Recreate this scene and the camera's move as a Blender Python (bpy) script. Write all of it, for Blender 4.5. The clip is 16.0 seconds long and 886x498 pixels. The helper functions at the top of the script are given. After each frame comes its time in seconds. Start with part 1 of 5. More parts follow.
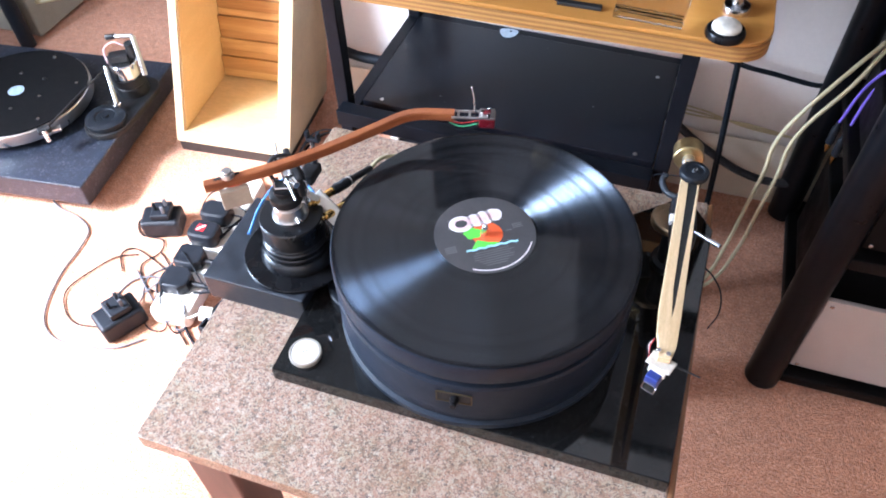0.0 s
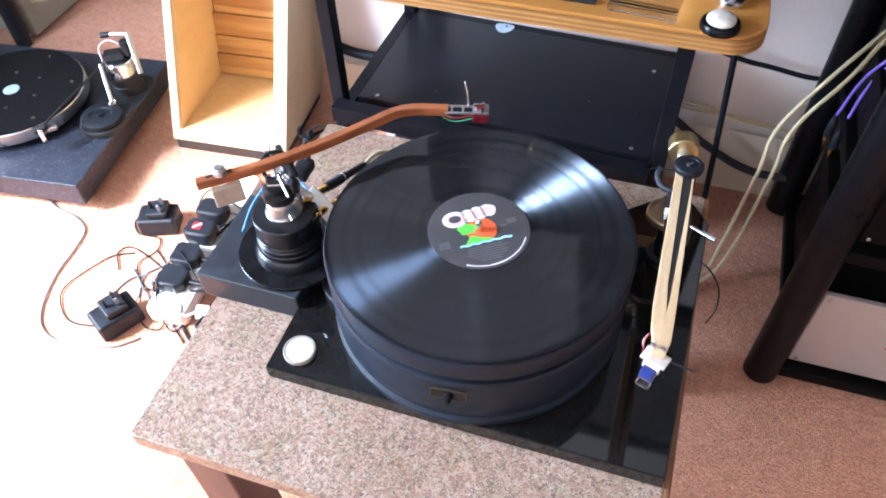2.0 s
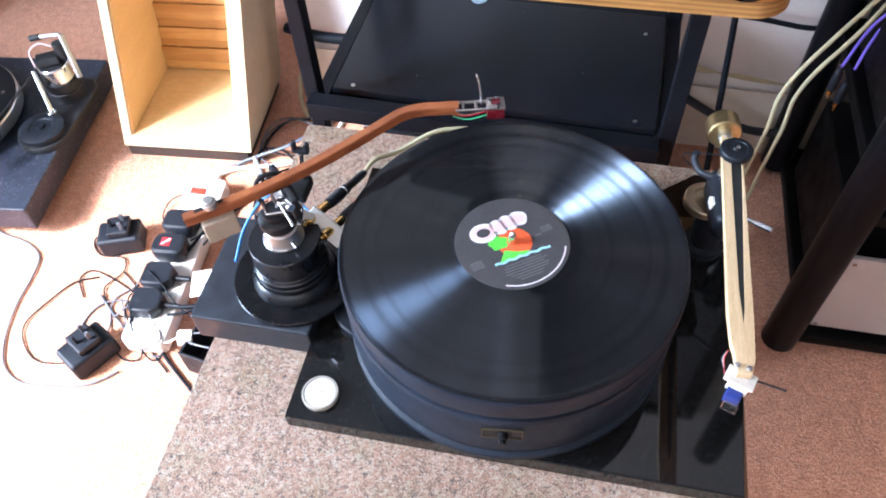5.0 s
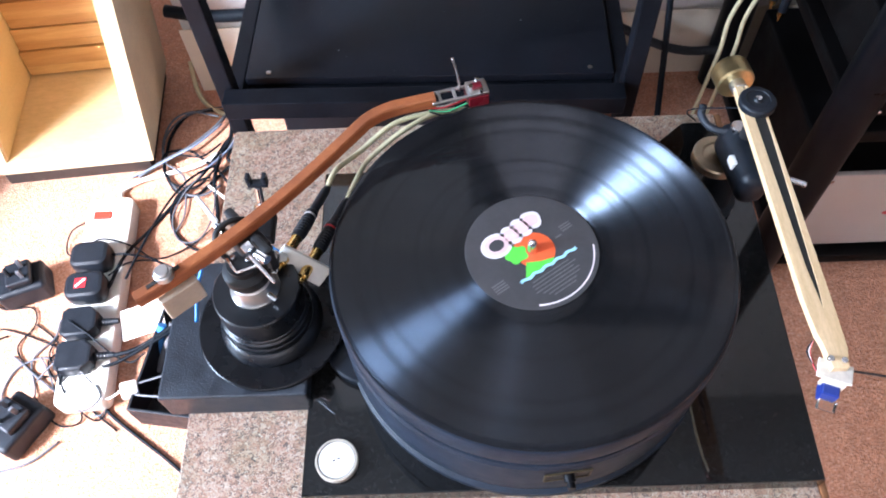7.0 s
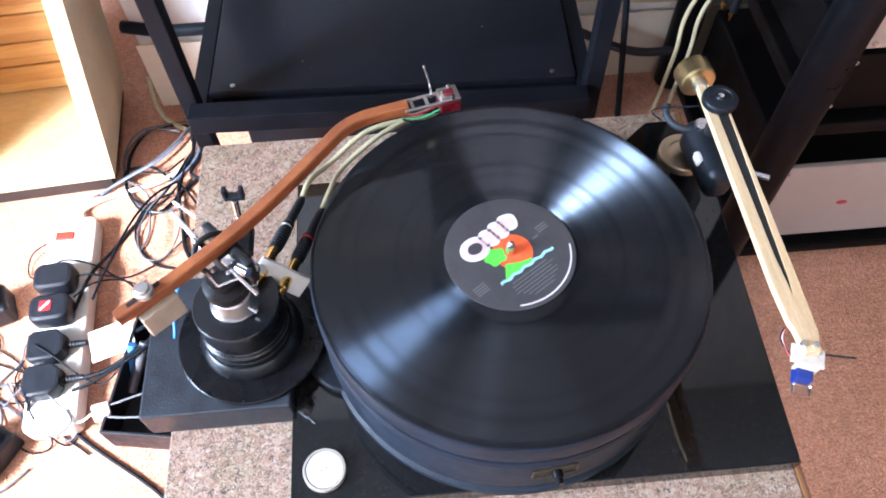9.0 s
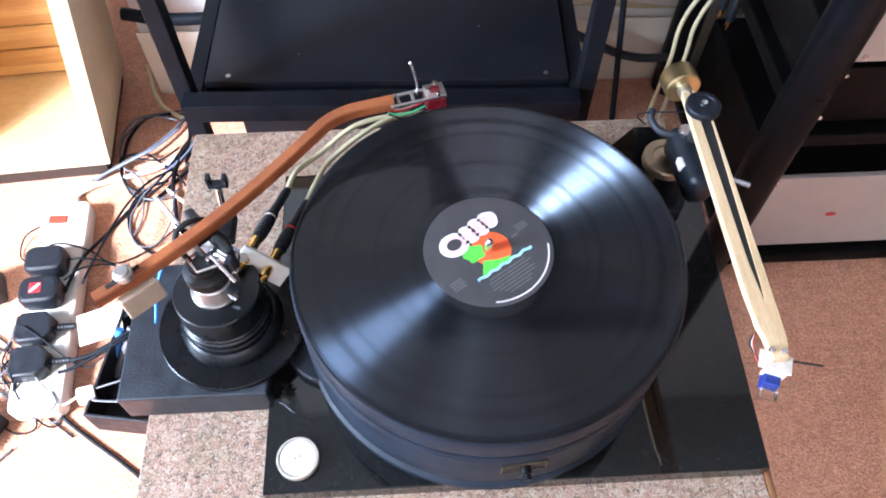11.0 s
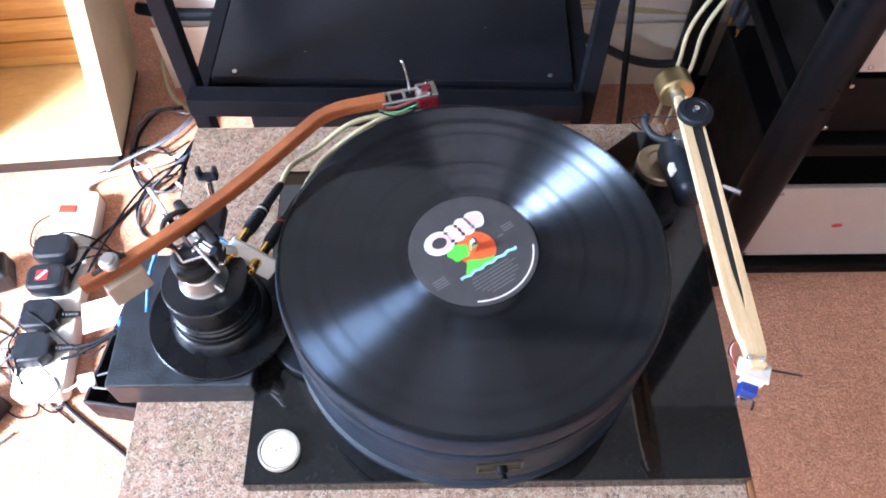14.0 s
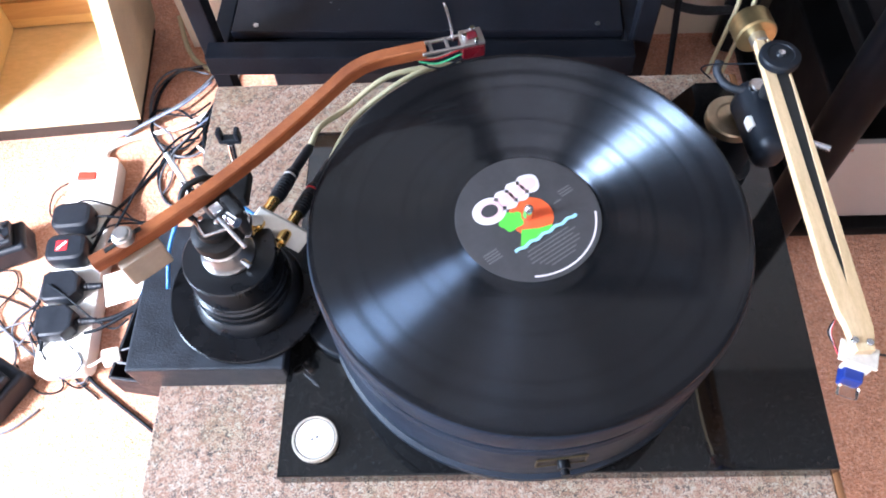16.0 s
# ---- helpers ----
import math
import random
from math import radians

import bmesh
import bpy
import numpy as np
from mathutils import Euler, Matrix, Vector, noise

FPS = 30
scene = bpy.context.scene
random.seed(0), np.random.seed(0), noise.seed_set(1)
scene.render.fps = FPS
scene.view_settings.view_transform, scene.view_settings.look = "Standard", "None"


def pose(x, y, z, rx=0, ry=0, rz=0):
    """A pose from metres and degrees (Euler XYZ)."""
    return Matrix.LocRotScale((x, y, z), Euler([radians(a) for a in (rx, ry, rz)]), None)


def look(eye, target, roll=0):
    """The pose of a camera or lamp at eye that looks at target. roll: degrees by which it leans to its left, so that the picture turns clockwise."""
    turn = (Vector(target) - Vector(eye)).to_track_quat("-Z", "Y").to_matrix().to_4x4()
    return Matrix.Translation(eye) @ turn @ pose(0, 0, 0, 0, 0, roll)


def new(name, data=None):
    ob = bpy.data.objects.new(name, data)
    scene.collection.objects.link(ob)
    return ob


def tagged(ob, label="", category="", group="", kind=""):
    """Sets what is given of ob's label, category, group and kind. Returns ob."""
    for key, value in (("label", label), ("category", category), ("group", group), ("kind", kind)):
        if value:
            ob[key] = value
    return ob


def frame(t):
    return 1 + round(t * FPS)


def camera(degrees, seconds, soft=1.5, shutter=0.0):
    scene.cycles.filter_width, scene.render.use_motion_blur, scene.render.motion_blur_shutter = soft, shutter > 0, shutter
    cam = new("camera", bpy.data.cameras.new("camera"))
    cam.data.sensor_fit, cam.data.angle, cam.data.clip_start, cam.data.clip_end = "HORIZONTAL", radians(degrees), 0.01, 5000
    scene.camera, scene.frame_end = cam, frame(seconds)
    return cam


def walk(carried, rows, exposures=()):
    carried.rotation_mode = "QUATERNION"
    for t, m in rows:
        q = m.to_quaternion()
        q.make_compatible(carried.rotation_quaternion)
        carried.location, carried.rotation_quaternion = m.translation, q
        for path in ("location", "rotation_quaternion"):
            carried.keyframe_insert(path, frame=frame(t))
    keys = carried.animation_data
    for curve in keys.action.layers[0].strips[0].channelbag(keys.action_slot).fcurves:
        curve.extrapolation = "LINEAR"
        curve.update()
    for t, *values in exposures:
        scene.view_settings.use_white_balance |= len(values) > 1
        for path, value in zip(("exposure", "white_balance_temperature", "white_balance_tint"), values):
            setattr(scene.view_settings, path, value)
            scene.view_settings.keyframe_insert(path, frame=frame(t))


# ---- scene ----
cam = camera(61.2, 16.0, 1.9)
PATH = [
    (0, (0.128, -0.473, 1.056), (-0.317, 0.748, -0.464), -2.2),
    (0.5, (0.129, -0.47, 1.055), (-0.316, 0.75, -0.467), -2.2),
    (1, (0.132, -0.468, 1.053), (-0.313, 0.746, -0.473), -2.4),
    (1.5, (0.135, -0.466, 1.051), (-0.311, 0.747, -0.475), -2.8),
    (2, (0.134, -0.469, 1.052), (-0.312, 0.746, -0.474), -2.7),
    (2.5, (0.133, -0.47, 1.052), (-0.304, 0.747, -0.474), -2.5),
    (3, (0.135, -0.47, 1.052), (-0.31, 0.747, -0.472), -2.9),
    (3.5, (0.136, -0.472, 1.052), (-0.304, 0.746, -0.472), -2.5),
    (5.8, (0.004, -0.331, 1.007), (-0.232, 0.79, -0.632), -3.7),
    (6, (0.01, -0.316, 1.004), (-0.217, 0.795, -0.644), -3.3),
    (6.5, (-0.007, -0.298, 0.988), (-0.154, 0.779, -0.691), -3.6),
    (7, (-0.057, -0.293, 0.984), (-0.09, 0.762, -0.715), -3.6),
    (7.5, (-0.071, -0.3, 0.985), (-0.054, 0.755, -0.714), -3.5),
    (8, (-0.073, -0.302, 0.987), (-0.027, 0.76, -0.708), -3.5),
    (8.5, (-0.074, -0.3, 0.987), (0.003, 0.76, -0.707), -1.6),
    (9, (-0.071, -0.297, 0.989), (0.001, 0.768, -0.702), -1.2),
    (11.5, (-0.047, -0.308, 0.993), (0.021, 0.757, -0.699), 1.1),
    (12, (-0.037, -0.312, 0.995), (0.018, 0.757, -0.694), 0.9),
    (12.5, (-0.03, -0.314, 0.997), (0.019, 0.76, -0.689), 1.5),
    (13, (-0.026, -0.313, 0.996), (0.002, 0.763, -0.689), 0.9),
    (13.5, (-0.025, -0.312, 0.994), (-0.001, 0.759, -0.695), 0.6),
    (14, (-0.028, -0.309, 0.993), (-0.012, 0.762, -0.696), 0.1),
    (14.5, (-0.028, -0.311, 0.993), (-0.01, 0.754, -0.7), 0.1),
    (15, (-0.032, -0.307, 0.974), (-0.036, 0.733, -0.735), -0.9),
    (15.5, (-0.042, -0.289, 0.956), (-0.059, 0.725, -0.767), -1.9),
    (16, (-0.046, -0.271, 0.943), (-0.095, 0.712, -0.798), -3.7),
]
walk(cam, [(t, look(eye, target, roll)) for t, eye, target, roll in PATH], ((0, 1.72, 6060, 20), (3.5, 1.72, 6060, 20), (6, 1.60, 6060, 20), (7, 1.60, 6060, 20), (8, 1.70, 6060, 20), (16, 1.72, 6060, 20)))

# ---- world, window light, front fill, exposure ----
world = bpy.data.worlds.new("world")
scene.world = world
world.use_nodes = True
wn = world.node_tree
sky = wn.nodes.new("ShaderNodeTexSky")
sky.sky_type, sky.sun_disc = "NISHITA", False
sky.sun_elevation, sky.sun_rotation = radians(44), radians(231.3)
wn.links.new(sky.outputs[0], wn.nodes["Background"].inputs[0])
wn.nodes["Background"].inputs[1].default_value = 0.05


def area_lamp(name, x, y, z, sx, sy, watts, colour, aim):
    lamp = bpy.data.lights.new(name, "AREA")
    lamp.shape, lamp.size, lamp.size_y, lamp.energy, lamp.color = "RECTANGLE", sx, sy, watts, colour
    ob = new(name, lamp)
    ob.matrix_world = look((x, y, z), aim)
    return ob


WIN_L = (-1.6, -1.64, -0.17, 0.10, 1.80)   # left wall: x, y from, y to, z from, z to
WIN_F = (-1.2, 1.0, 0.95, 2.15)           # front wall, an added unseen opening: x from, x to, z from, z to
area_lamp("daylight_left", -1.565, -0.43, 1.12, 0.52, 1.15, 41, (0.64, 0.83, 1.0), (0, -0.43, 1.12))
# warm fill added from the front to lift the carpet
area_lamp("front_fill", -0.1, -1.66, 1.55, 2.1, 1.1, 3.8, (1.0, 0.87, 0.72), (-0.1, 0, 1.55))
sun = bpy.data.lights.new("sun", "SUN")
sun.energy, sun.angle, sun.color = 4.2, radians(8), (1.0, 0.98, 0.97)
new("sun", sun).matrix_world = look((-1.0, -0.8, 1.25), (0, 0, 0))

# ---- materials ----
def material(name):
    m = bpy.data.materials.new(name)
    m.use_nodes = True
    t = m.node_tree
    return m, t, t.nodes["Principled BSDF"]


def node(t, kind, **inputs):
    n = t.nodes.new(kind)
    for key, value in inputs.items():
        n.inputs[key.replace("_", " ")].default_value = value
    return n


def ramp(t, fac, stops):
    r = t.nodes.new("ShaderNodeValToRGB")
    while len(r.color_ramp.elements) < len(stops):
        r.color_ramp.elements.new(0.5)
    for e, (pos, col) in zip(r.color_ramp.elements, stops):
        e.position, e.color = pos, (*col, 1)
    t.links.new(fac, r.inputs[0])
    return r.outputs[0]


def blend(t, mode, fac, a, b):
    n = t.nodes.new("ShaderNodeMix")
    n.data_type, n.blend_type = "RGBA", mode
    for sock, v in ((n.inputs[0], fac), (n.inputs[6], a), (n.inputs[7], b)):
        if isinstance(v, bpy.types.NodeSocket):
            t.links.new(v, sock)
        else:
            sock.default_value = v if isinstance(v, float) else (*v, 1)
    return n.outputs[2]


def coords(t, scale=(1, 1, 1), rot=(0, 0, 0)):
    c = t.nodes.new("ShaderNodeTexCoord")
    mp = t.nodes.new("ShaderNodeMapping")
    mp.inputs["Scale"].default_value = scale
    mp.inputs["Rotation"].default_value = rot
    t.links.new(c.outputs["Object"], mp.inputs[0])
    return mp.outputs[0]


def tex(t, vec, scale, detail=4.0, rough=0.6, distort=0.0):
    n = node(t, "ShaderNodeTexNoise", Scale=scale, Detail=detail, Roughness=rough, Distortion=distort)
    t.links.new(vec, n.inputs["Vector"])
    return n.outputs["Fac"]


def bump(t, b, height, strength, dist):
    n = node(t, "ShaderNodeBump", Strength=strength, Distance=dist)
    t.links.new(height, n.inputs["Height"])
    t.links.new(n.outputs[0], b.inputs["Normal"])


def solid(name, col, rough=0.5, metal=0.0, vary=0.2, scale=30.0, grain=250.0, relief=0.15, coat=0.0):
    """A plain finish with soft large stains, fine grain and slightly uneven gloss."""
    m, t, b = material(name)
    v = coords(t)
    big, fine = tex(t, v, scale, 3.0), tex(t, v, grain, 2.0)
    lo, hi = tuple(c * (1 - vary) for c in col), tuple(min(1, c * (1 + vary)) for c in col)
    base = ramp(t, big, [(0.3, lo), (0.7, hi)])
    spots = ramp(t, fine, [(0.35, (1 - vary * 0.6,) * 3), (0.65, (1, 1, 1))])
    t.links.new(blend(t, "MULTIPLY", 1.0, base, spots), b.inputs["Base Color"])
    gl = ramp(t, big, [(0.3, (max(0.02, rough * 0.8),) * 3), (0.7, (min(1, rough * 1.2),) * 3)])
    t.links.new(gl, b.inputs["Roughness"])
    b.inputs["Metallic"].default_value = metal
    b.inputs["Coat Weight"].default_value = coat
    if relief:
        bump(t, b, fine, relief, 0.0006)
    return m


def wood(name, light, dark, along=(1, 14, 14), scale=6.0, rough=0.45, rings=0.5, tones=None):
    m, t, b = material(name)
    v = coords(t, along)
    grain = tex(t, v, scale, 6.0, 0.6, 0.6)
    fibre = tex(t, coords(t, (along[0] * 2, along[1] * 6, along[2] * 6)), scale * 5, 2.0)
    base = ramp(t, grain, [(0.5 - rings * 0.3, dark), (0.55 + rings * 0.2, light)])
    fib = ramp(t, fibre, [(0.3, (0.82, 0.8, 0.78)), (0.7, (1, 1, 1))])
    base = blend(t, "MULTIPLY", 0.8, base, fib)
    if tones:
        info = t.nodes.new("ShaderNodeObjectInfo")
        base = blend(t, "MULTIPLY", 1.0, base, ramp(t, info.outputs["Random"], [(0.0, tones), (0.75, (1, 1, 1))]))
    t.links.new(base, b.inputs["Base Color"])
    b.inputs["Roughness"].default_value = rough
    bump(t, b, fibre, 0.12, 0.0005)
    return m


def carpet():
    m, t, b = material("carpet")
    v = coords(t)
    tuft, mid, big = tex(t, v, 260, 3.0, 0.75), tex(t, v, 60, 4.0, 0.65), tex(t, v, 3.5, 4.0, 0.6)
    c = ramp(t, tuft, [(0.33, (0.53, 0.212, 0.112)), (0.5, (0.75, 0.360, 0.218)), (0.66, (0.86, 0.54, 0.405))])
    c = blend(t, "MULTIPLY", 1.0, c, ramp(t, mid, [(0.32, (0.78, 0.76, 0.75)), (0.62, (1, 1, 1))]))
    c = blend(t, "MULTIPLY", 1.0, c, ramp(t, big, [(0.3, (0.9, 0.87, 0.85)), (0.7, (1, 1, 1))]))
    t.links.new(c, b.inputs["Base Color"])
    b.inputs["Roughness"].default_value = 0.97
    b.inputs["Specular IOR Level"].default_value = 0.1
    b.inputs["Sheen Weight"].default_value = 0.15
    add = t.nodes.new("ShaderNodeMath")
    t.links.new(tuft, add.inputs[0])
    t.links.new(mid, add.inputs[1])
    bump(t, b, add.outputs[0], 0.7, 0.007)
    return m


def speckle(name, stops, cell, rough, second=None, amount=0.5, gloss_relief=0.05, third=None):
    """Granite: small crystal cells in several colours, with blotches."""
    m, t, b = material(name)
    v = coords(t)
    warp = t.nodes.new("ShaderNodeTexNoise")
    warp.inputs["Scale"].default_value = cell * 0.8
    t.links.new(v, warp.inputs["Vector"])
    vv = blend(t, "LINEAR_LIGHT", 0.006, v, warp.outputs["Color"])
    cells = node(t, "ShaderNodeTexVoronoi", Scale=cell)
    t.links.new(vv, cells.inputs["Vector"])
    sep = t.nodes.new("ShaderNodeSeparateColor")
    t.links.new(cells.outputs["Color"], sep.inputs[0])
    c = ramp(t, sep.outputs[0], stops)
    fine = tex(t, v, cell * 1.7, 4.0, 0.7)
    c = blend(t, "MULTIPLY", amount, c, ramp(t, fine, [(0.36, (0.25, 0.22, 0.22)), (0.5, (1, 1, 1))]))
    if second:
        big = tex(t, v, 14.0, 4.0)
        c = blend(t, "MULTIPLY", 1.0, c, ramp(t, big, [(0.3, second), (0.68, (1, 1, 1))]))
    if third:
        clouds = tex(t, coords(t, (1, 1, 1), (0, 0, 0.6)), 26.0, 3.0, 0.7)
        c = blend(t, "MULTIPLY", 1.0, c, ramp(t, clouds, [(0.36, third), (0.56, (1, 1, 1))]))
    t.links.new(c, b.inputs["Base Color"])
    b.inputs["Roughness"].default_value = rough
    bump(t, b, fine, gloss_relief, 0.0004)
    return m


def vinyl():
    m, t, b = material("vinyl")
    v = coords(t)
    g = t.nodes.new("ShaderNodeVectorMath")
    g.operation = "LENGTH"
    t.links.new(v, g.inputs[0])
    rings = t.nodes.new("ShaderNodeTexNoise")
    rings.noise_dimensions = "1D"
    rings.inputs["Scale"].default_value, rings.inputs["Detail"].default_value = 320, 3.0
    t.links.new(g.outputs["Value"], rings.inputs["W"])
    b.inputs["Base Color"].default_value = (0.006, 0.006, 0.007, 1)
    b.inputs["Roughness"].default_value = 0.05
    b.inputs["Specular IOR Level"].default_value = 0.17
    # groove walls lean inwards and outwards by 45 degrees
    flat_r = t.nodes.new("ShaderNodeVectorMath")
    flat_r.operation = "MULTIPLY"
    flat_r.inputs[1].default_value = (1, 1, 0)
    t.links.new(v, flat_r.inputs[0])
    unit = t.nodes.new("ShaderNodeVectorMath")
    unit.operation = "NORMALIZE"
    t.links.new(flat_r.outputs[0], unit.inputs[0])
    turn = t.nodes.new("ShaderNodeVectorTransform")
    turn.vector_type, turn.convert_from, turn.convert_to = "VECTOR", "OBJECT", "WORLD"
    t.links.new(unit.outputs[0], turn.inputs[0])
    geo = t.nodes.new("ShaderNodeNewGeometry")
    band = t.nodes.new("ShaderNodeTexNoise")
    band.noise_dimensions = "1D"
    band.inputs["Scale"].default_value, band.inputs["Detail"].default_value = 110, 4.0
    t.links.new(g.outputs["Value"], band.inputs["W"])
    # tracks of differing loudness, told apart by their sheen
    tracks = t.nodes.new("ShaderNodeTexNoise")
    tracks.noise_dimensions = "1D"
    tracks.inputs["Scale"].default_value, tracks.inputs["Detail"].default_value = 95, 1.0
    t.links.new(g.outputs["Value"], tracks.inputs["W"])
    loud = ramp(t, tracks.outputs["Fac"], [(0.40, (0.62,) * 3), (0.47, (1, 1, 1))])
    fine = ramp(t, band.outputs["Fac"], [(0.34, (0.90,) * 3), (0.64, (1, 1, 1))])
    wear = ramp(t, tex(t, v, 22.0, 4.0, 0.6), [(0.35, (0.86,) * 3), (0.65, (1, 1, 1))])
    loud = blend(t, "MULTIPLY", 1.0, blend(t, "MULTIPLY", 1.0, loud, fine), wear)
    rough = ramp(t, rings.outputs["Fac"], [(0.35, (0.19,) * 3), (0.65, (0.25,) * 3)])
    last = b.outputs[0]
    for k, sheen in ((-1.02, (0.0300, 0.0340, 0.0400)), (0.86, (0.0050, 0.0063, 0.0083))):
        lean = t.nodes.new("ShaderNodeVectorMath")
        lean.operation = "MULTIPLY_ADD"
        lean.inputs[1].default_value = (k, k, k)
        t.links.new(turn.outputs[0], lean.inputs[0])
        t.links.new(geo.outputs["Normal"], lean.inputs[2])
        norm = t.nodes.new("ShaderNodeVectorMath")
        norm.operation = "NORMALIZE"
        t.links.new(lean.outputs[0], norm.inputs[0])
        groove = node(t, "ShaderNodeBsdfAnisotropic", Anisotropy=0.0)
        t.links.new(blend(t, "MULTIPLY", 1.0, loud, sheen), groove.inputs["Color"])
        t.links.new(rough, groove.inputs["Roughness"])
        t.links.new(norm.outputs[0], groove.inputs["Normal"])
        both = t.nodes.new("ShaderNodeAddShader")
        t.links.new(last, both.inputs[0])
        t.links.new(groove.outputs[0], both.inputs[1])
        last = both.outputs[0]
    t.links.new(last, t.nodes["Material Output"].inputs["Surface"])
    return m


def glass(name, tint=(1, 1, 1), rough=0.02):
    m, t, b = material(name)
    b.inputs["Transmission Weight"].default_value = 1.0
    b.inputs["Roughness"].default_value = rough
    b.inputs["Base Color"].default_value = (*tint, 1)
    b.inputs["IOR"].default_value = 1.49
    return m


def glow(name, col, power):
    m, t, b = material(name)
    b.inputs["Base Color"].default_value = (*col, 1)
    b.inputs["Emission Color"].default_value = (*col, 1)
    b.inputs["Emission Strength"].default_value = power
    return m


CARPET = carpet()
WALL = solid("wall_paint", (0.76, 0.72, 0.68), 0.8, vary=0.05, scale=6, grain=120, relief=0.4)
# for walls out of view: coloured dark to hold back bounced light
ROOMW = solid("darkened_wall", (0.20, 0.18, 0.16), 0.85, vary=0.08, scale=5, grain=120, relief=0.3)
SKIRT = solid("skirting_paint", (0.74, 0.66, 0.53), 0.45, vary=0.07, scale=9)
# ceiling out of view: its dark grey keeps bounce and reflections dim
CEIL = solid("darkened_ceiling", (0.30, 0.30, 0.295), 0.9, vary=0.03, scale=4)
PVC = solid("window_white", (0.8, 0.8, 0.8), 0.35, vary=0.03)
PANE = glass("window_glass")
TOP = speckle("pink_granite", [(0.0, (0.075, 0.062, 0.055)), (0.12, (0.17, 0.13, 0.108)), (0.30, (0.37, 0.205, 0.142)),
                               (0.55, (0.43, 0.275, 0.195)), (0.80, (0.54, 0.415, 0.320)), (1.0, (0.55, 0.495, 0.41))],
              480, 0.42, (0.88, 0.80, 0.76), 0.8, 0.05, (0.84, 0.89, 0.82))
TRIMW = wood("brown_edging", (0.30, 0.13, 0.05), (0.20, 0.085, 0.035), (12, 1, 12), 8.0, 0.45)
MAHOG = wood("mahogany_stain", (0.10, 0.042, 0.036), (0.055, 0.024, 0.022), (12, 12, 1), 5.0, 0.4)
PLINTH = speckle("black_granite", [(0.0, (0.006, 0.006, 0.006)), (0.90, (0.010, 0.010, 0.010)), (1.0, (0.026, 0.026, 0.026))],
                 700, 0.04, None, 0.4, 0.004)
BOARD = solid("black_board", (0.018, 0.022, 0.030), 0.5, vary=0.42, scale=60, grain=620, relief=0.7)
TT2STONE = speckle("dark_granite", [(0.0, (0.011, 0.014, 0.022)), (0.8, (0.019, 0.026, 0.042)), (0.93, (0.045, 0.055, 0.075)),
                                    (1.0, (0.09, 0.09, 0.10))], 330, 0.35, None, 0.5)
VINYL = vinyl()
DRUM = solid("satin_black", (0.007, 0.0135, 0.025), 0.55, vary=0.2, scale=20, relief=0.08)
MATTE = solid("matt_black", (0.009, 0.009, 0.010), 0.6, vary=0.25, scale=40)
GLOSSY = solid("gloss_black", (0.006, 0.006, 0.007), 0.28, vary=0.2, scale=40, relief=0.03)
RUBBER = solid("black_plastic", (0.009, 0.012, 0.017), 0.45, vary=0.2, scale=60)
for low, amount in ((DRUM, 0.35), (GLOSSY, 0.25), (RUBBER, 0.3)):
    low.node_tree.nodes["Principled BSDF"].inputs["Specular IOR Level"].default_value = amount
POSTBLK = solid("black_lacquer", (0.004, 0.0045, 0.006), 0.34, vary=0.2, scale=30, relief=0.05)
POSTBLK.node_tree.nodes["Principled BSDF"].inputs["Specular IOR Level"].default_value = 0.16
CASEBLK = solid("black_case", (0.004, 0.0035, 0.0035), 0.5, vary=0.25, scale=30, relief=0.08)
CASEBLK.node_tree.nodes["Principled BSDF"].inputs["Specular IOR Level"].default_value = 0.12
TURNED = solid("polished_black", (0.007, 0.008, 0.010), 0.3, vary=0.2, scale=30, relief=0.03)
FELT = solid("black_felt", (0.006, 0.006, 0.0065), 0.9, vary=0.3, scale=40)
FELT.node_tree.nodes["Principled BSDF"].inputs["Specular IOR Level"].default_value = 0.08
PLATERIM = solid("dull_brass", (0.10, 0.075, 0.04), 0.5, 0.6, vary=0.2)
CARTRED = solid("dark_red", (0.13, 0.006, 0.012), 0.3, vary=0.15)
STEEL = solid("black_steel", (0.008, 0.009, 0.012), 0.42, vary=0.25, scale=25, grain=400, relief=0.2)
SHELFBLK = solid("black_shelf", (0.007, 0.009, 0.014), 0.38, vary=0.3, scale=12, grain=300, relief=0.15)
SHELFBLK.node_tree.nodes["Principled BSDF"].inputs["Specular IOR Level"].default_value = 0.28
# pale dust on the shelf
dt = SHELFBLK.node_tree
db = dt.nodes["Principled BSDF"]
old = db.inputs["Base Color"].links[0].from_socket
dust = node(dt, "ShaderNodeTexVoronoi", Scale=48)
dt.links.new(coords(dt), dust.inputs["Vector"])
size = tex(dt, coords(dt), 9, 3.0)
lim = node(dt, "ShaderNodeMath")
lim.operation = "SUBTRACT"
dt.links.new(dust.outputs["Distance"], lim.inputs[0])
dt.links.new(ramp(dt, size, [(0.52, (0, 0, 0)), (0.75, (0.10,) * 3)]), lim.inputs[1])
dt.links.new(blend(dt, "MIX", ramp(dt, lim.outputs[0], [(0.0, (0.55,) * 3), (0.03, (0, 0, 0))]), old, (0.30, 0.31, 0.33)), db.inputs["Base Color"])
STEEL.node_tree.nodes["Principled BSDF"].inputs["Specular IOR Level"].default_value = 0.1
CHROME = solid("chrome", (0.75, 0.75, 0.76), 0.18, 1.0, vary=0.06, relief=0.02)
ALU = solid("brushed_alu", (0.62, 0.61, 0.59), 0.33, 1.0, vary=0.08, grain=600, relief=0.1)
BRASS = solid("aged_brass", (0.52, 0.40, 0.20), 0.34, 1.0, vary=0.15, scale=80)
